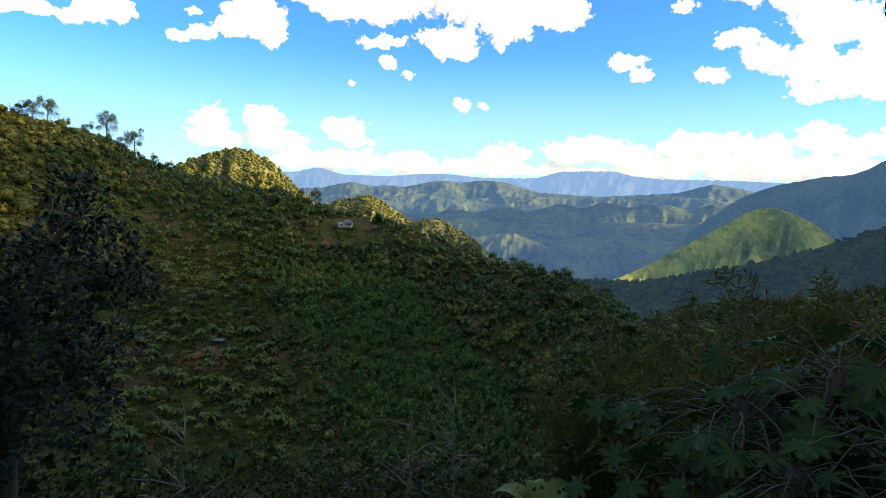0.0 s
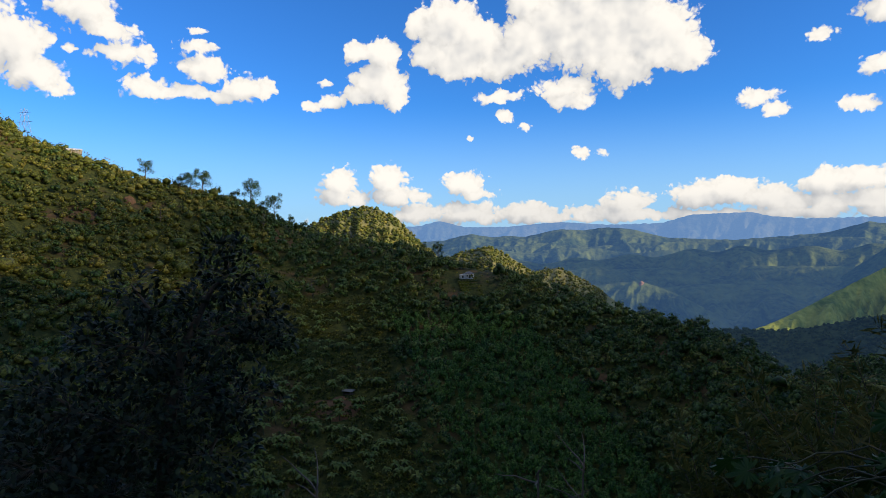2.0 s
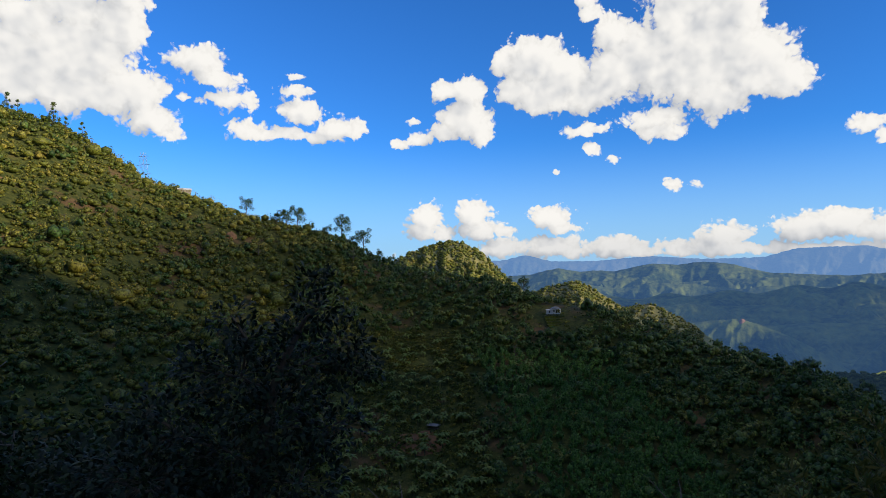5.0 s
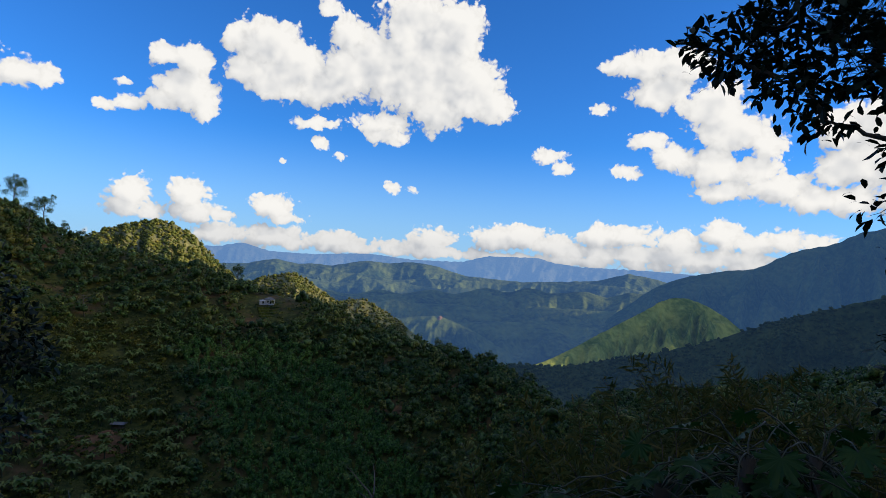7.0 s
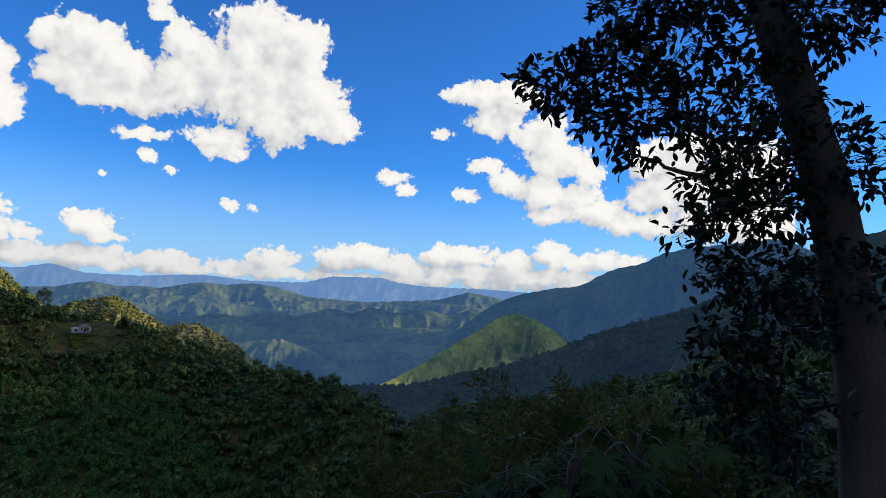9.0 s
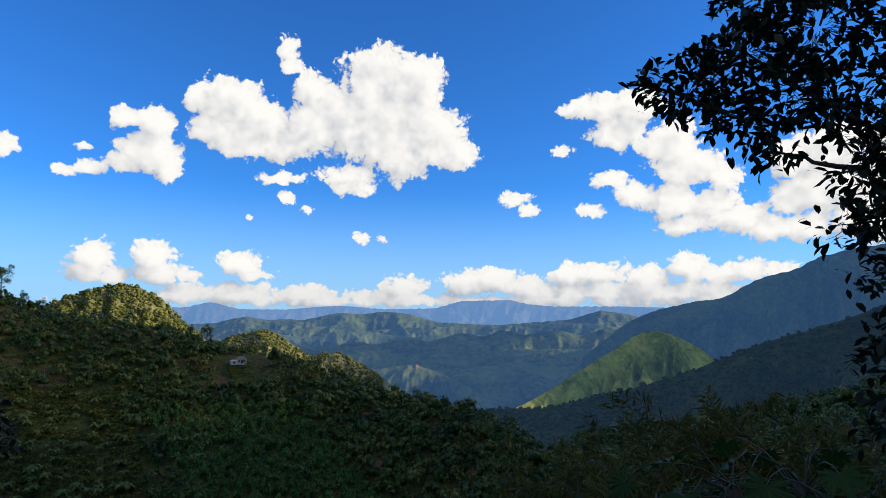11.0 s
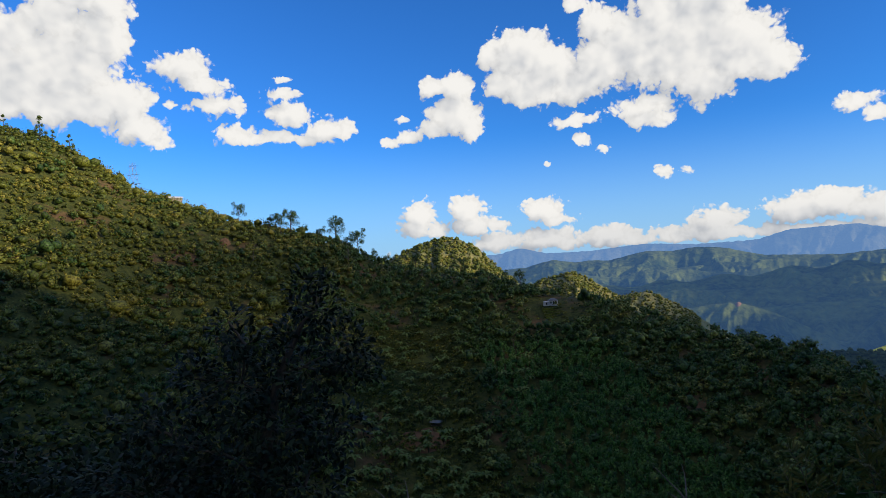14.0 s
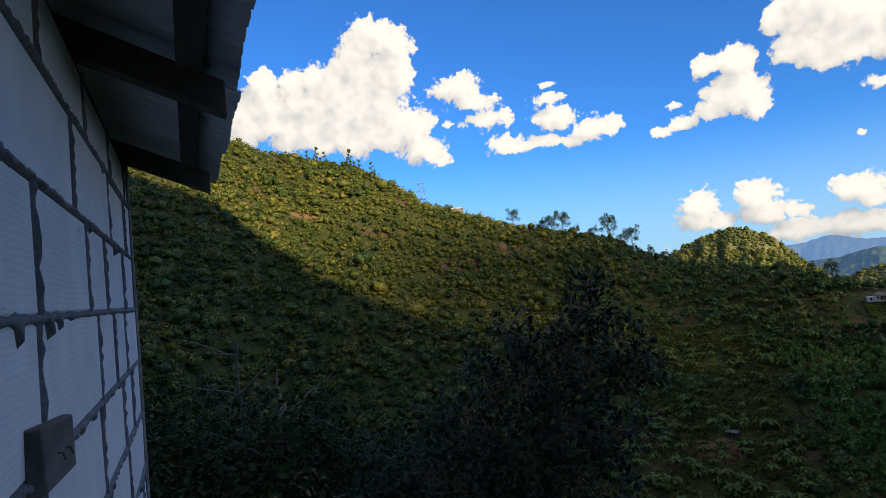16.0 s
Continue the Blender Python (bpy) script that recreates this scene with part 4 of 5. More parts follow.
# ---- the house of aerated concrete blocks beside the camera ----
def ashlar_material():
    """Pale aerated concrete with combed marks, pores and grey smears."""
    m, g = material("aerated_concrete")
    at = g.add("ShaderNodeTexCoord", out=3)
    info = g.add("ShaderNodeObjectInfo", out=5)
    comb = g.tree.nodes.new("ShaderNodeTexWave")
    comb.bands_direction = "Z"
    comb.inputs["Scale"].default_value, comb.inputs["Distortion"].default_value, comb.inputs["Detail"].default_value = 26.0, 3.0, 2.0
    comb.inputs["Detail Scale"].default_value = 0.6
    g.put(comb.inputs["Vector"], g.vec("MULTIPLY", at, (0.35, 1.0, 1.0)))
    smear, pores = g.noise(at, 5.0, 5.0, 0.65), g.noise(at, 120.0, 2.0, 0.5)
    spots = g.smooth(g.noise(at, 22.0, 3.0, 0.6), 0.70, 0.76)
    light = g.mix(g.smooth(smear, 0.35, 0.75), (0.70, 0.70, 0.70), (0.82, 0.82, 0.81))
    light = g.mix(g.math("MULTIPLY", info, 0.22), light, (0.50, 0.50, 0.50))
    light = g.mix(spots, light, (0.20, 0.20, 0.20))
    h = g.math("MULTIPLY_ADD", comb.outputs["Fac"], 0.16, g.math("MULTIPLY_ADD", pores, 0.4, g.math("MULTIPLY", spots, -1.0)))
    return finish(m, g, principled(g, light, 0.9, 0.0, 0.25), h, 0.003, 0.8)


BLOCK = ashlar_material()
MORTAR = plain_material("grey_mortar", (0.12, 0.12, 0.125), (0.24, 0.24, 0.24), 14.0, 0.95, bump=0.01, grain=160.0)
ZINC = plain_material("corrugated_zinc", (0.50, 0.53, 0.56), (0.66, 0.68, 0.70), 2.0, 0.45, 0.25, bump=0.001)
TIMBER = plain_material("old_timber", (0.05, 0.038, 0.028), (0.12, 0.09, 0.065), 4.0, 0.85, stretch=(0.25, 1, 1), bump=0.006)
GREY_TIMBER = plain_material("weathered_board", (0.16, 0.14, 0.12), (0.30, 0.27, 0.24), 6.0, 0.9, stretch=(0.25, 1, 1), bump=0.004)

DRIFTWOOD = plain_material("rough_grey_wood", (0.07, 0.062, 0.056), (0.16, 0.145, 0.13), 9.0, 0.95, stretch=(0.3, 1, 1), bump=0.006)
AWAY = 0.24                     # from the eye to the face of the wall
WALL_WAY = -66.9                # the wall runs off in this direction
_d = way(WALL_WAY, 0)
WALL = Matrix(((_d.x, -_d.y, 0, -_d.y * AWAY), (_d.y, _d.x, 0, _d.x * AWAY), (0, 0, 1, 0), (0, 0, 0, 1)))
WALL_END, WALL_TOP, WALL_FOOT, COURSE, JOINT = 3.34, 0.69, -2.35, 0.25, 0.014


def box(bm, x0, x1, y0, y1, z0, z1, bevel=0.0, jitter=0.0):
    made = bmesh.ops.create_cube(bm, size=1.0)["verts"]
    for v in made:
        v.co = Vector(((x0 + x1) / 2 + v.co.x * (x1 - x0), (y0 + y1) / 2 + v.co.y * (y1 - y0), (z0 + z1) / 2 + v.co.z * (z1 - z0)))
        if jitter:
            v.co += Vector(rng.uniform(-jitter, jitter, 3))
    if bevel:
        edges = list({e for v in made for e in v.link_edges})
        bmesh.ops.bevel(bm, geom=edges, offset=bevel, segments=1, affect="EDGES")


def block_wall():
    top = new("wall_house")
    top.matrix_world = WALL
    tagged(top, "pale aerated concrete block wall with rough grey mortar joints", "wall", kind="structure")
    bm = bmesh.new()
    box(bm, -2.5, WALL_END - 0.004, 0.006, 0.15, WALL_FOOT, WALL_TOP)
    part("mortar_bed", bm, MORTAR, top, "grey mortar behind the joints")
    r = np.random.default_rng(4)
    z, row = 0.0 - 9 * COURSE - 0.1 * 0, 0
    joints = []
    while z < WALL_TOP - 0.02:
        z1 = min(z + COURSE, WALL_TOP)
        x = -2.5 + r.uniform(0, 0.4)
        cuts = [-2.5]
        while x < WALL_END - 0.12:
            if x > -2.4:
                cuts.append(x)
            x += r.choice([0.6, 0.6, 0.75, 0.4])
        cuts.append(WALL_END)
        for a, b in zip(cuts[:-1], cuts[1:]):
            bm = bmesh.new()
            proud = r.uniform(-0.002, 0.003)
            box(bm, a + JOINT / 2, b - JOINT / 2 * (b < WALL_END), -proud, 0.06, z + JOINT / 2, z1 - JOINT / 2, 0.005, 0.0018)
            part("block", bm, BLOCK, top)
            joints.append((a, a, z, z1))
        joints.append((-2.5, WALL_END, z, z))
        z, row = z1, row + 1
    # squeezed-out mortar along the joints, uneven and a little proud
    for x0, x1, z0, z1 in joints:
        length = max(x1 - x0, z1 - z0)
        n = max(int(length / 0.016), 3)
        s = np.linspace(0, 1, n)
        level = x1 > x0
        wide = 0.008 + 0.006 * np.array([noise.noise(Vector((x0 * 3 + t * length * 9, z0 * 7, 1.0))) for t in s]) + 0.014 * np.clip(r.gamma(0.35, 0.8, n), 0, 2.0) * (r.uniform(size=n) < 0.30)
        high = 0.004 + 0.010 * r.uniform(0.2, 1.0, n) + 0.25 * np.clip(wide - 0.012, 0, 1)
        drop = 0.6 * np.clip(wide - 0.012, 0, 1)
        pts = []
        for k in range(n):
            c = x0 + (x1 - x0) * s[k], z0 + (z1 - z0) * s[k]
            for off, y in ((-1.0, 0.004), (-0.5, -high[k]), (0.5, -high[k] * 0.9), (1.0, 0.004)):
                o = off * wide[k]
                pts.append((c[0], y, c[1] + o - drop[k]) if level else (c[0] + o, y, c[1]))
        faces = [(k * 4 + j, k * 4 + j + 1, k * 4 + j + 5, k * 4 + j + 4) for k in range(n - 1) for j in range(3)]
        mesh_object("mortar_joint", pts, faces, MORTAR, parent=top)
    bm = bmesh.new()
    box(bm, WALL_END + 0.002, WALL_END + 0.05, -0.012, 0.12, WALL_FOOT, WALL_TOP + 0.06, 0.006)
    part("corner_board", bm, GREY_TIMBER, top, "weathered upright corner board")
    bm = bmesh.new()
    box(bm, -2.5, WALL_END + 0.06, 0.012, 0.10, WALL_TOP + 0.002, WALL_TOP + 0.045, 0.004)
    part("wall_plate", bm, TIMBER, top, "dark timber wall plate")
    bm = bmesh.new()
    box(bm, -2.5, WALL_END, 0.152, 3.4, WALL_FOOT, WALL_TOP + 0.07)
    part("house_body", bm, BLOCK, top, "rest of the house behind the wall")


def eave():
    top = new("eave_roof")
    top.matrix_world = WALL
    tagged(top, "corrugated zinc eave on dark timber rafters", "roof", kind="structure")
    slope = math.tan(radians(22))
    lip, edge = 0.645, -(AWAY + 0.20)          # height of the eave's edge and its place off the wall

    def roof_z(y):
        return lip + (y - edge) * slope
    for a in (-2.0, -0.75, 0.55, 1.82, 3.12):
        bm = bmesh.new()
        box(bm, a - 0.03, a + 0.03, edge + 0.06, 1.6, -0.11, -0.012, 0.004)
        for v in bm.verts:
            v.co.z += roof_z(v.co.y) - 0.035
        part("rafter", bm, TIMBER, top)
    for y in (edge + 0.15, 0.35):
        bm = bmesh.new()
        box(bm, -2.6, WALL_END + 0.14, y - 0.035, y + 0.035, roof_z(y) - 0.06, roof_z(y) - 0.014, 0.003)
        part("purlin", bm, TIMBER, top)
    for k in range(8):
        x0 = -2.7 + k * 0.78
        x1 = min(x0 + 0.82, WALL_END + 0.26)
        if x1 - x0 < 0.1:
            continue
        n = int((x1 - x0) / 0.0095)
        xs = np.linspace(x0, x1, n)
        wave = 0.017 * np.maximum(0.0, np.cos(xs / 0.095 * 2 * math.pi)) ** 2.5
        dip = 0.004 * (k % 2)
        ys = [edge + 0.008 * (k % 3), edge + 0.35, 0.6, 1.7]
        pts = [(x, y + 0.004 * math.sin(x * 9) * (y == ys[0]), roof_z(y) + wv + dip + off) for off in (0, 0.0015) for y in ys for x, wv in zip(xs, wave)]
        m = len(ys)
        faces = [(o + j * n + i, o + j * n + i + 1, o + (j + 1) * n + i + 1, o + (j + 1) * n + i) for o in (0, m * n) for j in range(m - 1) for i in range(n - 1)]
        faces += [(i, i + 1, m * n + i + 1, m * n + i) for i in range(n - 1)]
        mesh_object("zinc_sheet", pts, faces, ZINC, parent=top, smooth=True)


def nailed_block():
    top = new("wooden_block")
    top.matrix_world = WALL @ Matrix.Translation((1.23, -0.014, -0.225)) @ Matrix.Rotation(radians(4), 4, "Y")
    tagged(top, "rough grey wooden block nailed to the wall", "wooden block")
    bm = bmesh.new()
    box(bm, -0.13, 0.13, -0.012, 0.012, -0.05, 0.05, 0.003, 0.004)
    board = part("board", bm, DRIFTWOOD, top)
    for x in (-0.03, 0.04):
        v, f = limbs([[(x, -0.010, 0.0), (x + 0.002, -0.020, -0.002), (x + 0.004, -0.023, -0.014)]], [(0.002, 0.0015)], 5)
        mesh_object("nail", v, f, TIMBER, parent=board)


block_wall()
eave()
nailed_block()


# ---- trees and plants close to the camera ----
def leafy_mass(lobes, per, leaf, slim, seed, spread=1.0, hang=0.0):
    """Leaves in whorls at twig ends, over lobes given as (azimuth, elevation, distance, radius)."""
    r = np.random.default_rng(seed)
    bases, along, normals, twigs = [], [], [], []
    for az, el, dist, rad in lobes:
        centre = np.array(seen(az, el, dist))
        n = int(per * (rad / 0.6) ** 2)
        d = unit(r.normal(size=(n, 3)))
        tips = centre + d * rad * r.uniform(0.25, 1.0, (n, 1)) ** 0.6 * np.array([1, 1, 0.8 * spread])
        for t, dd in zip(tips, d):
            twigs.append((centre + (t - centre) * 0.25, t))
            k = r.integers(5, 9)
            out = unit(dd + np.array([0, 0, 0.25 - hang]) + r.normal(size=(k, 3)) * 1.0)
            bases.append(t + r.normal(size=(k, 3)) * leaf * 0.45)
            along.append(out)
            normals.append(unit(np.cross(np.cross(out, (0, 0, 1)), out) + r.normal(size=(k, 3)) * 0.35))
    b, a, nn = np.concatenate(bases), np.concatenate(along), np.concatenate(normals)
    ln = leaf * r.uniform(0.65, 1.25, len(b))
    return (*leaves(b, a, nn, ln, ln * slim), twigs, len(b), r)


def near_tree(name, label, category, trunk, thick, lobes, per, leaf, slim, mat, seed, hang=0.0, bough=0.025, rise=2.0):
    top = new(name)
    foot = Vector(trunk[0])
    top.location = foot
    tagged(top, label, category)
    inv = -np.array(trunk[0])
    v, f, twigs, n, r = leafy_mass(lobes, per, leaf, slim, seed, hang=hang)
    mesh_object("crown", v + inv, f, mat, np.repeat(np.clip(r.normal(0.4, 0.3, n), 0, 1), 6), parent=top)
    t = np.array(trunk, float)
    s = np.linspace(0, len(t) - 1, 14)
    stem = np.stack([np.interp(s, np.arange(len(t)), t[:, i]) for i in range(3)], 1)
    v, f = limbs([stem + inv], [thick], 9)
    mesh_object("trunk", v, f, BARK, parent=top, smooth=True)
    joints = stem
    for az, el, dist, rad in sorted(lobes, key=lambda q: float(np.linalg.norm(np.array(seen(*q[:3])) - stem, axis=1).min())):
        c = np.array(seen(az, el, dist))
        d = np.linalg.norm(joints - c, axis=1) + np.maximum(0, joints[:, 2] - c[2] + 0.1) * rise
        k = int(np.argmin(d))
        path = wiggle(joints[k], c, 8, 0.025 * np.linalg.norm(c - joints[k]), r)
        joints = np.concatenate([joints, path[2:]])
        v, f = limbs([path + inv], [(bough, bough * 0.35)], 6)
        mesh_object("branch", v, f, BARK, parent=top, smooth=True)
    v, f = limbs([np.array([a, (a + b) / 2 + r.normal(size=3) * 0.02, b]) + inv for a, b in twigs], [(leaf * 0.035, leaf * 0.015)] * len(twigs), 3)
    tagged(mesh_object("twig", v, f, BARK, parent=top), kind="stuff")
    return top


def ground_z(x, y):
    return float(ground_at(np.array([x]), np.array([y]))[0])


def on_ground(az, r):
    p = way(az, 0) * r
    return np.array([p.x, p.y, ground_z(p.x, p.y)])


LEFT_LOBES = [(-31.2, -1.6, 9.0, 0.30), (-30.6, -3.8, 9.0, 0.50), (-32.8, -5.6, 9.1, 0.38), (-38.4, -4.4, 9.2, 0.26), (-37.0, -6.6, 9.0, 0.42), (-28.8, -7.6, 9.0, 0.55),
              (-27.8, -9.6, 8.8, 0.45), (-32.0, -9.0, 9.0, 0.70), (-37.5, -9.8, 9.2, 0.80), (-41.5, -9.0, 9.4, 0.42), (-45.5, -12.0, 9.6, 0.45), (-43.0, -14.0, 9.2, 0.75),
              (-49.5, -16.5, 9.4, 0.70), (-34.5, -14.0, 9.0, 0.85), (-30.0, -14.5, 9.2, 0.60), (-38.5, -16.0, 8.8, 0.85), (-45.0, -17.5, 8.8, 0.90), (-33.0, -19.0, 8.8, 0.80),
              (-40.0, -21.0, 8.6, 0.85), (-51.0, -20.0, 9.0, 0.8)]
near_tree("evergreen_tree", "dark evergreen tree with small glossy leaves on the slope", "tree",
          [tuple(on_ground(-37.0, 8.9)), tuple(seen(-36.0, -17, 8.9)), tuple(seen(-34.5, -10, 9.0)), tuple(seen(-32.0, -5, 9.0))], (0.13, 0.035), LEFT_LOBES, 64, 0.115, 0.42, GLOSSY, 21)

RIGHT_LOBES = [(27.6, 20.0, 4.8, 0.12), (29.3, 19.6, 4.8, 0.18), (31.6, 18.6, 4.8, 0.24), (33.6, 20.5, 4.8, 0.26), (34.6, 17.0, 4.8, 0.26), (36.8, 15.6, 4.8, 0.22), (38.2, 13.4, 4.7, 0.16),
               (36.5, 21.5, 4.9, 0.36), (39.5, 18.5, 4.9, 0.34), (38.0, 25.5, 5.0, 0.36), (42.0, 22.5, 5.0, 0.42), (43.0, 27.0, 5.0, 0.45), (42.5, 16.5, 4.9, 0.34), (44.5, 11.0, 4.9, 0.28),
               (43.4, 7.0, 4.8, 0.20), (46.5, 13.5, 5.0, 0.36), (46.0, 7.5, 5.0, 0.30), (45.6, 3.0, 4.9, 0.24), (49.0, 18.0, 5.2, 0.45), (49.0, 9.0, 5.2, 0.42), (48.5, 3.0, 5.1, 0.36),
               (45.4, -1.5, 4.9, 0.20), (47.0, -4.5, 5.0, 0.36), (50.5, -1.0, 5.2, 0.40), (46.0, -8.0, 5.0, 0.28), (49.5, -8.0, 5.1, 0.50), (52.0, 24.0, 5.3, 0.6), (53.5, 12.0, 5.4, 0.5), (54.0, 3.0, 5.4, 0.5)]
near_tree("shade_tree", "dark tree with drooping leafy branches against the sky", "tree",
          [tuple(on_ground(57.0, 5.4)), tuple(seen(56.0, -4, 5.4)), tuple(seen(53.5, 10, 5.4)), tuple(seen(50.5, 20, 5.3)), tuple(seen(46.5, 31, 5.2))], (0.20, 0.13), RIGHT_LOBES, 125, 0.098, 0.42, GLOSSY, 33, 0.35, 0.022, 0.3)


def papaya_leaf_mesh():
    """A broad leaf with seven deeply cut, pointed lobes, cupped a little."""
    rim = []
    for k in range(7):
        a = radians(-125 + k * 250 / 6)
        long = 0.30 * (1.0 - 0.10 * abs(k - 3))
        for da, s in ((-0.35, 0.55), (-0.27, 0.80), (-0.17, 0.70), (-0.13, 0.90), (0.0, 1.0), (0.13, 0.90), (0.17, 0.70), (0.27, 0.80), (0.35, 0.55)):
            q = s * long
            rim.append((q * math.cos(a + da), q * math.sin(a + da), -0.55 * q * q + 0.02 * math.cos(da * 20)))
    verts = [(0, 0, 0)] + rim
    faces = [(0, i, i + 1) for i in range(1, len(rim))]
    return verts, faces


def papaya_plant(az, r, height, n, seed):
    top = new("papaya_plant")
    foot = on_ground(az, r)
    top.location = foot
    tagged(top, "papaya plant with big lobed leaves on long stalks", "papaya plant")
    g = np.random.default_rng(seed)
    v, f = limbs([wiggle((0, 0, -0.2), (0.05, 0.0, height), 6, 0.03, g)], [(0.07, 0.05)], 8)
    mesh_object("stem", v, f, BARK, parent=top, smooth=True)
    verts, faces = papaya_leaf_mesh()
    shared = None
    for k in range(n):
        a, lift = k * 2.399 + g.uniform(-0.3, 0.3), g.uniform(-0.6, 0.42)
        reach = g.uniform(0.25, 0.75)
        start = np.array([0.05, 0, height - g.uniform(0, 0.35)])
        tip = start + np.array([math.cos(a) * reach, math.sin(a) * reach, lift * reach])
        v, f = limbs([wiggle(start, tip, 8, 0.014, g, -0.13)], [(0.006, 0.004)], 6)
        stalk = mesh_object("leaf_stalk", v, f, STALK, parent=top, smooth=True)
        if shared is None:
            ob = mesh_object("leaf", verts, faces, PAPAYA, np.full(len(verts), 0.5), parent=stalk)
            shared = ob.data
        else:
            ob = new("leaf", shared)
            ob.parent = stalk
        s = g.uniform(0.35, 0.68)
        ob.matrix_basis = Matrix.Translation(tip) @ Matrix.Rotation(a, 4, "Z") @ Matrix.Rotation(g.uniform(0.1, 0.9), 4, "Y") @ Matrix.Rotation(g.normal() * 0.35, 4, "X") @ Matrix.Diagonal((s, s, s, 1))


def top_at(az, el, r):
    return r * math.tan(radians(el)) - on_ground(az, r)[2]


for az, el, r, n, seed in ((33.5, -14.0, 4.2, 24, 1), (27.0, -17.5, 4.0, 20, 2), (38.5, -13.0, 4.6, 22, 3), (31.5, -22.0, 3.4, 16, 4), (40.0, -20.0, 3.6, 18, 5), (23.0, -21.5, 4.2, 14, 6)):
    papaya_plant(az, r, top_at(az, el, r), int(n * 2.0), seed)


def feathery_bush(az, el, r, reach, n, seed, pinch=1.0):
    """Arching stems with feathery leaflets in two ranks."""
    top = new("feathery_bush")
    foot = on_ground(az, r)
    top.location = foot
    tagged(top, "yellow-green feathery bush with arching stems", "bush", "feathery bushes")
    g = np.random.default_rng(seed)
    h = top_at(az, el, r)
    paths, c, nn, up = [], [], [], []
    for k in range(n):
        a = g.uniform(0, 6.283)
        hh = h * g.uniform(0.55, 1.08)
        s = np.linspace(0, 1, 12)[:, None]
        out = reach * g.uniform(0.3, 1.0)
        p = np.array([math.cos(a), math.sin(a), 0]) * out * s ** 1.7 + np.array([0, 0, 1]) * hh * (1.12 * s - 0.22 * s ** 4) + np.cumsum(g.normal(size=(12, 3)), 0) * 0.02 * pinch
        paths.append(p)
        d = unit(np.gradient(p, axis=0))
        for i in range(4, 12):
            for q in range(14):
                at = p[i] + (p[i] - p[i - 1]) * g.uniform(-1, 0)
                side = unit(np.cross(d[i], g.normal(size=3)))
                c.append(at + side * 0.13)
                nn.append(np.cross(side, d[i]) + g.normal(size=3) * 0.3)
                up.append(side + d[i] * 0.6)
    for p in paths:
        v, f = limbs([p], [(0.02, 0.004)], 5)
        mesh_object("stem", v, f, BARK, parent=top, smooth=True)
    c, nn, up = np.array(c), unit(np.array(nn)), unit(np.array(up))
    v, f = cards(c, nn, 0.30 * g.uniform(0.6, 1.3, len(c)), 0.038 * g.uniform(0.7, 1.4, len(c)), g, up)
    mesh_object("foliage", v, f, FEATHER, np.repeat(g.uniform(0.1, 0.9, len(c)), 4), parent=top)


for k, (az, el, r, reach, n) in enumerate(((26.5, -7.6, 12, 1.7, 30), (31.5, -6.0, 12.5, 1.9, 34), (36.0, -5.2, 13, 2.0, 34), (21.0, -10.5, 12, 1.6, 24), (17.0, -13.0, 13, 1.7, 24), (40.5, -5.0, 12, 1.8, 22),
                                           (23.5, -13.0, 9.5, 1.4, 22), (29.0, -11.0, 9.5, 1.3, 22), (44.0, -7.0, 11, 1.6, 20), (13.5, -16.5, 13, 1.6, 20))):
    feathery_bush(az, el, r, reach, n, 50 + k)


def thicket():
    """Dark bushes and bare twigs below the house."""
    g = np.random.default_rng(31)
    n = 420
    az, r = g.uniform(-72, -38, n), g.uniform(12, 45, n)
    x, y = r * np.sin(np.radians(az)), r * np.cos(np.radians(az))
    z = ground_at(x, y)
    lid = np.interp(az, [-72, -55, -45, -38], [-3, -7, -11, -15]) + g.uniform(-9, 0, n)
    room = np.clip(r * np.tan(np.radians(lid)) - z, 0.8, 9)
    R = np.clip(g.gamma(7, 0.2, n) + 0.4, 0.4, room / 1.4)
    v, f = crowns(np.stack([x, y, z], 1), R, room, 190, (0.03 + 0.0075 * r)[:, None], 7, 0.55)
    # Tint near zero darkens the leaves further, painted shade below the house.
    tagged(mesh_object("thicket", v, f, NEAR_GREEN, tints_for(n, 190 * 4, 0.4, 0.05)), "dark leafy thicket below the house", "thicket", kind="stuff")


def near_slope():
    """Bushes on the slope below the camera, their tops kept under the sight lines."""
    g = np.random.default_rng(12)
    n = 1150
    az = g.uniform(-76, 58, n)
    r = np.sqrt(g.uniform(9 ** 2, 66 ** 2, n))
    x, y = r * np.sin(np.radians(az)), r * np.cos(np.radians(az))
    z = ground_at(x, y)
    lid = np.interp(az, [-80, -60, -45, -20, 5, 15, 25, 40, 62], [-9, -12, -17, -22, -22, -19, -14, -9, -6]) + g.uniform(-5, 0, n)
    room = r * np.tan(np.radians(lid)) - z
    R = np.clip(g.gamma(6, 0.17, n) + 0.3, 0.3, np.maximum(room / 1.7, 0.3))
    ok = (room > 0.5)
    feet = np.stack([x, y, z], 1)[ok]
    R = R[ok]
    v, f = crowns(feet, R, np.minimum(R * g.uniform(1.5, 3.0, len(R)), room[ok]), 105, (0.06 + 0.006 * r[ok])[:, None], 7, 0.5)
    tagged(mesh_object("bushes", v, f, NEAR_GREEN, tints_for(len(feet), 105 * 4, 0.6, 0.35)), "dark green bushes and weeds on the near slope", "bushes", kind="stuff")


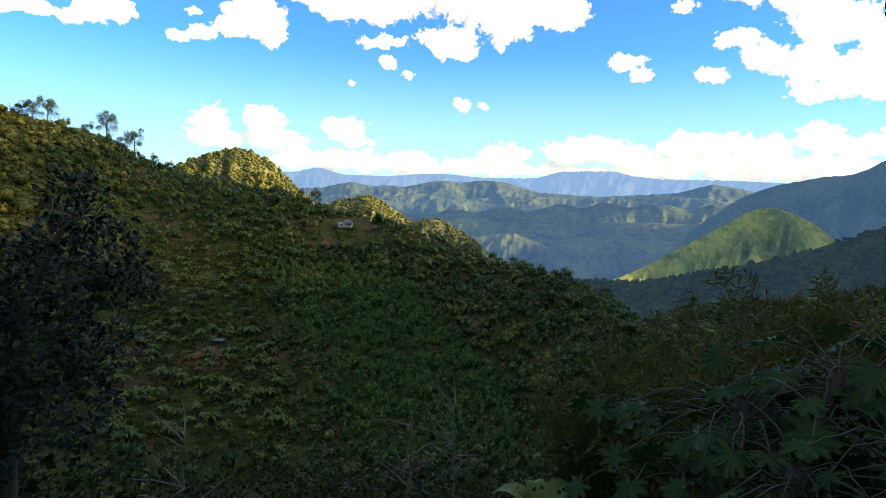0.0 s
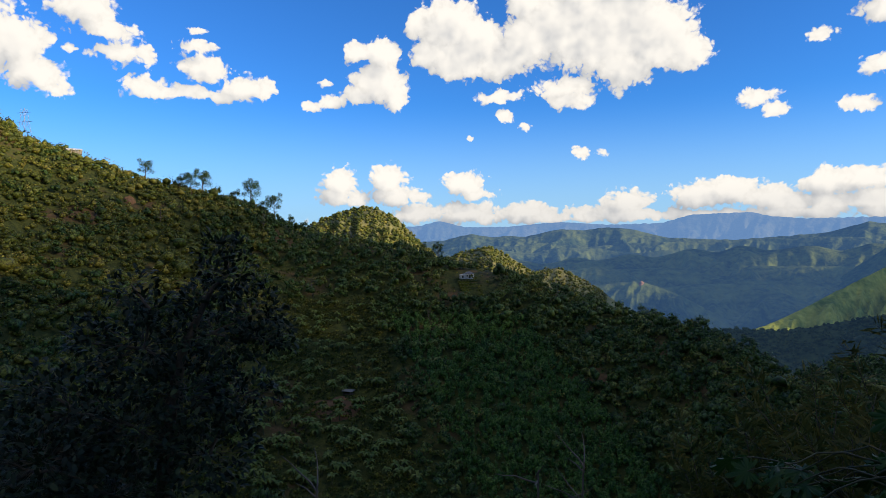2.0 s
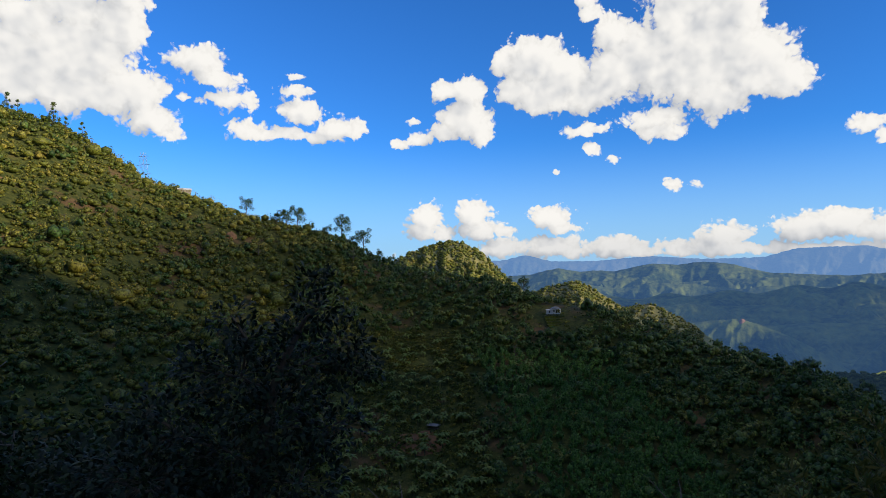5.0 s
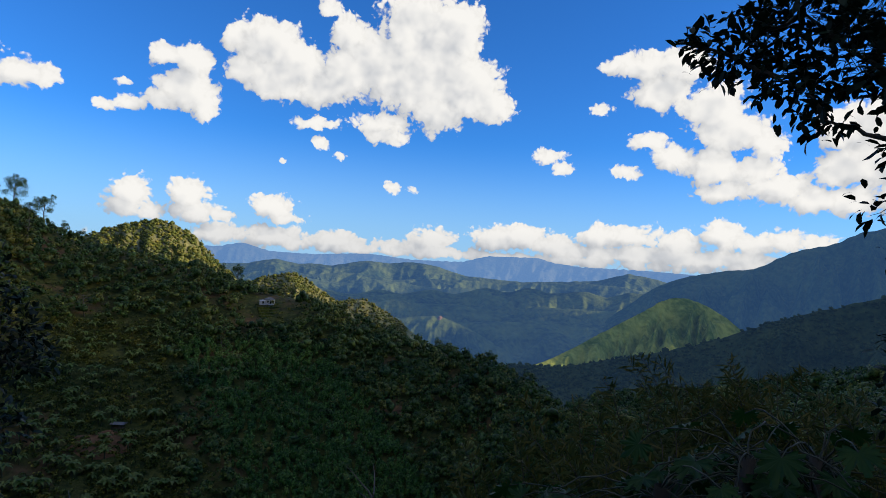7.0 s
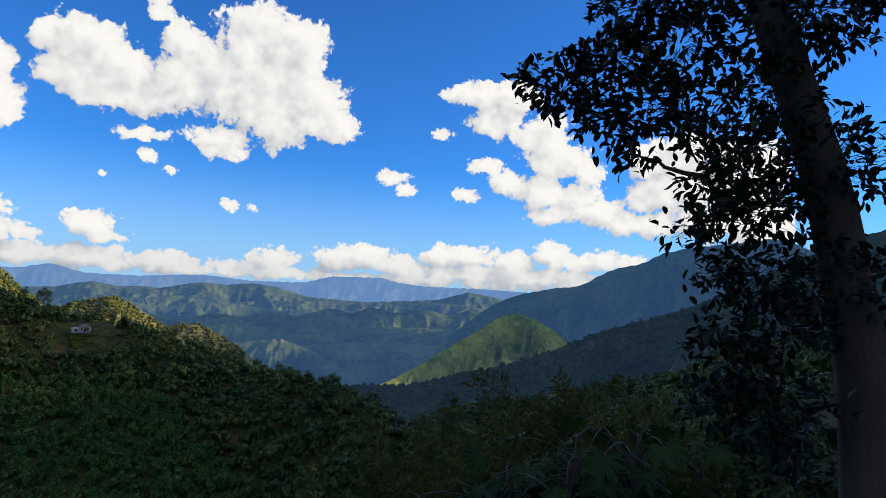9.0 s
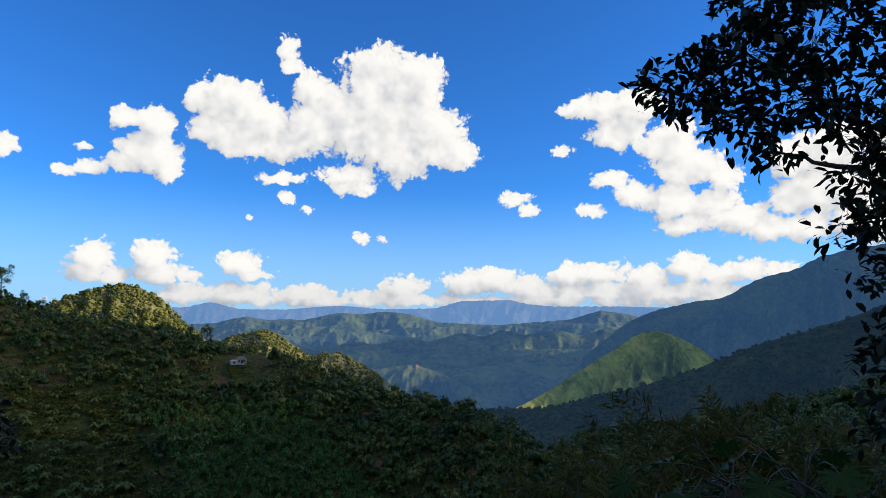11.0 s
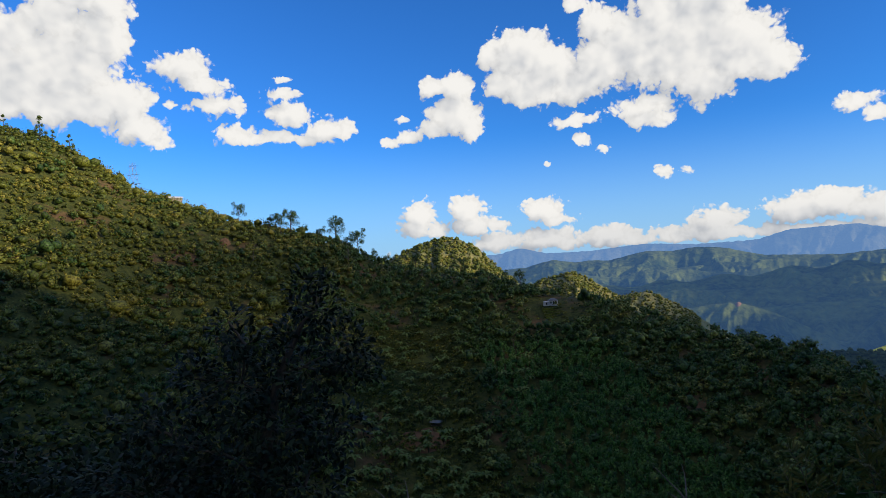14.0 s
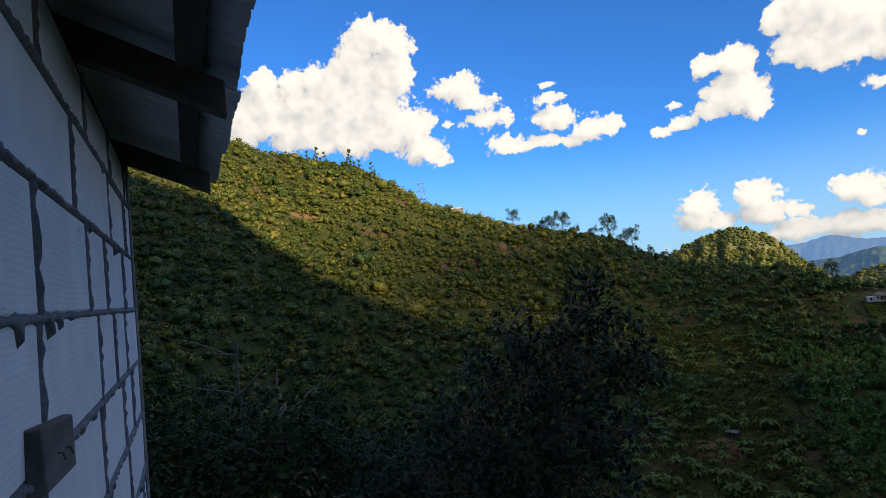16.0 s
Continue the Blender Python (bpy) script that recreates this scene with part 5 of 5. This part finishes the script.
near_slope()
thicket()
bare = tree("fallen_branches", "bleached bare branches of a dead shrub", "dead shrub", 4.2, 2.0, 0.25, 0, 0, FOREST, group="dead shrubs")
for child in bare.children:
    child.data.materials[0] = PALE_WOOD
stand(bare, [on_ground(-2.5, 24) + (0, 0, 1.5), on_ground(2.0, 26) + (0, 0, 2.5), on_ground(-23.0, 17) + (0, 0, 0.5), on_ground(-60.0, 16) + (0, 0, 2.6), on_ground(-54.0, 18) + (0, 0, 3.0), on_ground(-63.0, 20) + (0, 0, 5.0)], (1.2, 1.0, 0.8, 0.9, 0.8, 0.9))
for k, (az, r, s) in enumerate(((10.6, 11.5, 0.75), (-17.0, 11.5, 0.6))):
    b = banana_plant(0.4)
    b.matrix_basis = Matrix.Translation(on_ground(az, r) + (0, 0, -0.3)) @ Matrix.Rotation(k * 1.3, 4, "Z") @ Matrix.Diagonal((s, s, s * 0.9, 1))

# ---- houses, hut and pylon on the slope ----
WHITE = plain_material("whitewash", (0.50, 0.50, 0.50), (0.68, 0.68, 0.66), 1.5, 0.85)
ROOFING = plain_material("grey_roof_sheets", (0.10, 0.105, 0.11), (0.18, 0.19, 0.20), 1.5, 0.5, 0.3)
DARK = plain_material("dark_opening", (0.012, 0.012, 0.014), (0.03, 0.03, 0.03), 2.0, 0.4)
STEEL = plain_material("galvanised_steel", (0.20, 0.21, 0.22), (0.32, 0.33, 0.34), 2.0, 0.5, 0.6)
EARTH = plain_material("orange_earth", (0.10, 0.055, 0.028), (0.21, 0.115, 0.058), 0.4, 0.95, bump=0.2, grain=3.0)


def facing(p, turn=0.0):
    """A pose on the slope whose -y side looks back at the camera."""
    return Matrix.Translation(p) @ Matrix.Rotation(math.atan2(-p[0], p[1]) + radians(turn), 4, "Z")


def hip_roof(bm, x0, x1, y0, y1, z, rise, over, gable=False):
    a, b = (x0 + x1) / 2, (y0 + y1) / 2
    inset = 0.0 if gable else (y1 - y0) * 0.45
    pts = [(x0 - over, y0 - over, z), (x1 + over, y0 - over, z), (x1 + over, y1 + over, z), (x0 - over, y1 + over, z), (x0 - over * (1 if gable else 0) + inset, b, z + rise), (x1 + over * (1 if gable else 0) - inset, b, z + rise)]
    low = [bm.verts.new((p[0], p[1], p[2] - 0.08)) for p in pts[:4]]
    v = [bm.verts.new(p) for p in pts]
    for q in ((0, 1, 5, 4), (1, 2, 5), (2, 3, 4, 5), (3, 0, 4)):
        bm.faces.new([v[i] for i in q])
    bm.faces.new([low[i] for i in (3, 2, 1, 0)])
    for i in range(4):
        bm.faces.new([low[i], low[(i + 1) % 4], v[(i + 1) % 4], v[i]])


def hill_house():
    top = new("house")
    p = spot_on_slope(-9.0, -4.75)
    top.matrix_world = facing(p + (0, 0, 0.4), 12) @ Matrix.Diagonal((0.60, 0.60, 0.60, 1))
    tagged(top, "small whitewashed house with a grey roof on the crest", "house")
    for x0, x1, y0, y1, h, rise in ((-1.2, 4.4, -2.0, 2.4, 2.6, 1.5), (-4.4, -1.25, -1.4, 1.6, 1.9, 0.5)):
        bm = bmesh.new()
        box(bm, x0, x1, y0, y1, -0.8, h)
        part("wall", bm, WHITE, top)
        bm = bmesh.new()
        hip_roof(bm, x0, x1, y0, y1, h + 0.02, rise, 0.4)
        part("roof", bm, ROOFING if x1 > 0 else WHITE, top)
    for x, w_, z0, z1 in ((0.0, 0.9, 0.9, 2.0), (1.7, 0.9, 0.1, 2.05), (3.3, 1.0, 0.9, 2.0), (-2.8, 0.9, 0.1, 1.6)):
        y = -2.03 if x > -1 else -1.43
        bm = bmesh.new()
        box(bm, x - w_ / 2, x + w_ / 2, y, y + 0.04, z0, z1)
        part("door" if z0 < 0.5 else "window", bm, DARK, top)
    for k in range(4):
        bm = bmesh.new()
        zz = -1.5 - k * 1.5
        n = 26
        for i in range(n):
            a0, a1 = -6.5 + i * 17 / n, -6.5 + (i + 1) * 17 / n
            box(bm, a0, a1 + 0.02, -6.0 - k * 3.0 + 0.3 * math.sin(i * 0.7 + k), -2.4 - k * 2.9, zz - 1.5, zz + 0.14 * math.sin(i * 1.9))
        t = part("grass_terrace", bm, SCRUB, None)
        t.matrix_world = top.matrix_world
        tagged(t, "grassy terrace step below the white house", "terrace", kind="structure")


def field_hut():
    top = new("field_hut")
    p = spot_on_slope(-20.2, -15.2)
    top.matrix_world = facing(p, -25)
    tagged(top, "small open field hut with a grey sheet roof", "hut")
    for x in (-1.3, 1.3):
        for y in (-0.9, 0.9):
            bm = bmesh.new()
            box(bm, x - 0.06, x + 0.06, y - 0.06, y + 0.06, -0.8, 1.5 + 0.15 * (y > 0))
            part("post", bm, TIMBER, top)
    bm = bmesh.new()
    box(bm, -1.4, 1.4, -1.0, 1.0, 0.35, 0.45)
    part("platform", bm, TIMBER, top)
    bm = bmesh.new()
    hip_roof(bm, -1.5, 1.5, -1.1, 1.1, 1.5, 0.45, 0.25, True)
    part("roof", bm, ROOFING, top)


def ridge_house():
    top = new("stilt_house")
    p = crest_spot(-42.2, -1)
    top.matrix_world = facing(p + (0, 0, 0.6), 10)
    tagged(top, "weathered wooden stilt house on the ridge", "house")
    for x in (-2.8, -0.9, 0.9, 2.8):
        bm = bmesh.new()
        box(bm, x - 0.1, x + 0.1, -1.6, -1.4, -2.0, 1.2)
        part("stilt", bm, TIMBER, top)
    bm = bmesh.new()
    box(bm, -3.0, 3.0, -1.7, 1.7, 1.2, 3.1)
    part("wall", bm, GREY_TIMBER, top)
    bm = bmesh.new()
    hip_roof(bm, -3.0, 3.0, -1.7, 1.7, 3.12, 0.9, 0.4, True)
    part("roof", bm, ZINC, top)


def pylon():
    top = new("power_pylon")
    p = crest_spot(-45.4, 60)
    h = np.hypot(p[0], p[1]) * math.tan(radians(9.5)) - p[2]
    top.location = p
    tagged(top, "steel lattice power pylon on the ridge", "pylon")
    w0, w1 = h * 0.10, h * 0.02
    corner = [np.array([sx, sy]) for sx, sy in ((-1, -1), (1, -1), (1, 1), (-1, 1))]
    for c in corner:
        v, f = limbs([[(*(c * w0), 0), (*(c * w1), h)]], [(0.08, 0.06)], 4)
        mesh_object("leg", v, f, STEEL, parent=top)
    levels = np.linspace(0, 1, 9)
    for a, b in zip(levels[:-1], levels[1:]):
        for k in range(4):
            c, d = corner[k], corner[(k + 1) % 4]
            wa, wb = w0 + (w1 - w0) * a, w0 + (w1 - w0) * b
            v, f = limbs([[(*(c * wa), a * h), (*(d * wb), b * h)], [(*(d * wa), a * h), (*(c * wb), b * h)]], [(0.04, 0.04)] * 2, 4)
            mesh_object("brace", v, f, STEEL, parent=top)
    for s, half in ((0.72, 0.13), (0.84, 0.11), (0.95, 0.09)):
        v, f = limbs([[(-half * h, 0, s * h), (0, 0, s * h + 0.4), (half * h, 0, s * h)], [(-half * h, 0, s * h), (half * h, 0, s * h)]], [(0.06, 0.06)] * 2, 4)
        mesh_object("cross_arm", v, f, STEEL, parent=top)


def bare_patch(az, el, wide, deep, label, lift=0.35):
    """An earth scar that follows the slope."""
    p = spot_on_slope(az, el)
    g = np.random.default_rng(int(abs(az) * 10))
    out = np.array([p[0], p[1]]) / np.hypot(p[0], p[1])
    side = np.array([out[1], -out[0]])
    n = 22
    pts, faces = [], []
    for i in range(n):
        for j in range(n):
            u, w_ = i / (n - 1) * 2 - 1, j / (n - 1) * 2 - 1
            q = p[:2] + side * u * wide + out * w_ * deep
            edge = 1.0 - (u * u + w_ * w_) - 0.5 * (noise.noise(Vector((u * 2, w_ * 2, az))) + 0.2)
            pts.append((q[0], q[1], ground_z(q[0], q[1]) + min(lift, edge * 1.2)))
    faces = [(i * n + j, i * n + j + 1, (i + 1) * n + j + 1, (i + 1) * n + j) for i in range(n - 1) for j in range(n - 1)]
    tagged(mesh_object("bare_earth", pts, faces, EARTH, smooth=True), label, "bare earth", kind="structure")


def far_scar():
    """The orange cut in the low hills above the river."""
    az = np.degrees(np.arctan2(LOW_HILLS[:, 0, 0], LOW_HILLS[:, 0, 1]))
    cols = np.nonzero((az > 6.4) & (az < 7.2))[0]
    rows = np.arange(36, 41)
    n, m = len(cols), len(rows)
    grid = LOW_HILLS[np.ix_(cols, rows)].copy()
    u, w_ = np.meshgrid(np.linspace(-1, 1, n), np.linspace(-1, 1, m), indexing="ij")
    grid[..., 2] += 5.0 - 9.0 * (u ** 2 + 0.8 * (w_ - 0.3 * u) ** 2)
    i, j = np.meshgrid(np.arange(n - 1), np.arange(m - 1), indexing="ij")
    p = i * m + j
    ob = mesh_object("bare_earth", grid.reshape(-1, 3), np.stack([p, p + 1, p + m + 1, p + m], -1).reshape(-1, 4), LANDSLIP, smooth=True)
    tagged(ob, "bare orange cut in the low hills", "bare earth", kind="structure")


# Orange earth with the same blue haze glow blended in.
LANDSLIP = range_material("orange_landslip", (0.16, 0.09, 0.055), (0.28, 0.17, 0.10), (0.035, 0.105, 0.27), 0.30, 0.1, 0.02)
far_scar()
hill_house()
field_hut()
ridge_house()
pylon()
bare_patch(-38.3, 2.6, 2.4, 4.0, "bare orange earth scar below the ridge", 1.6)
bare_patch(-21.2, -16.3, 8.0, 5.0, "bare reddish soil beside the field hut", 0.5)
bare_patch(-56.2, 6.9, 7.0, 3.0, "brown ploughed earth on the sunlit slope", 0.4)
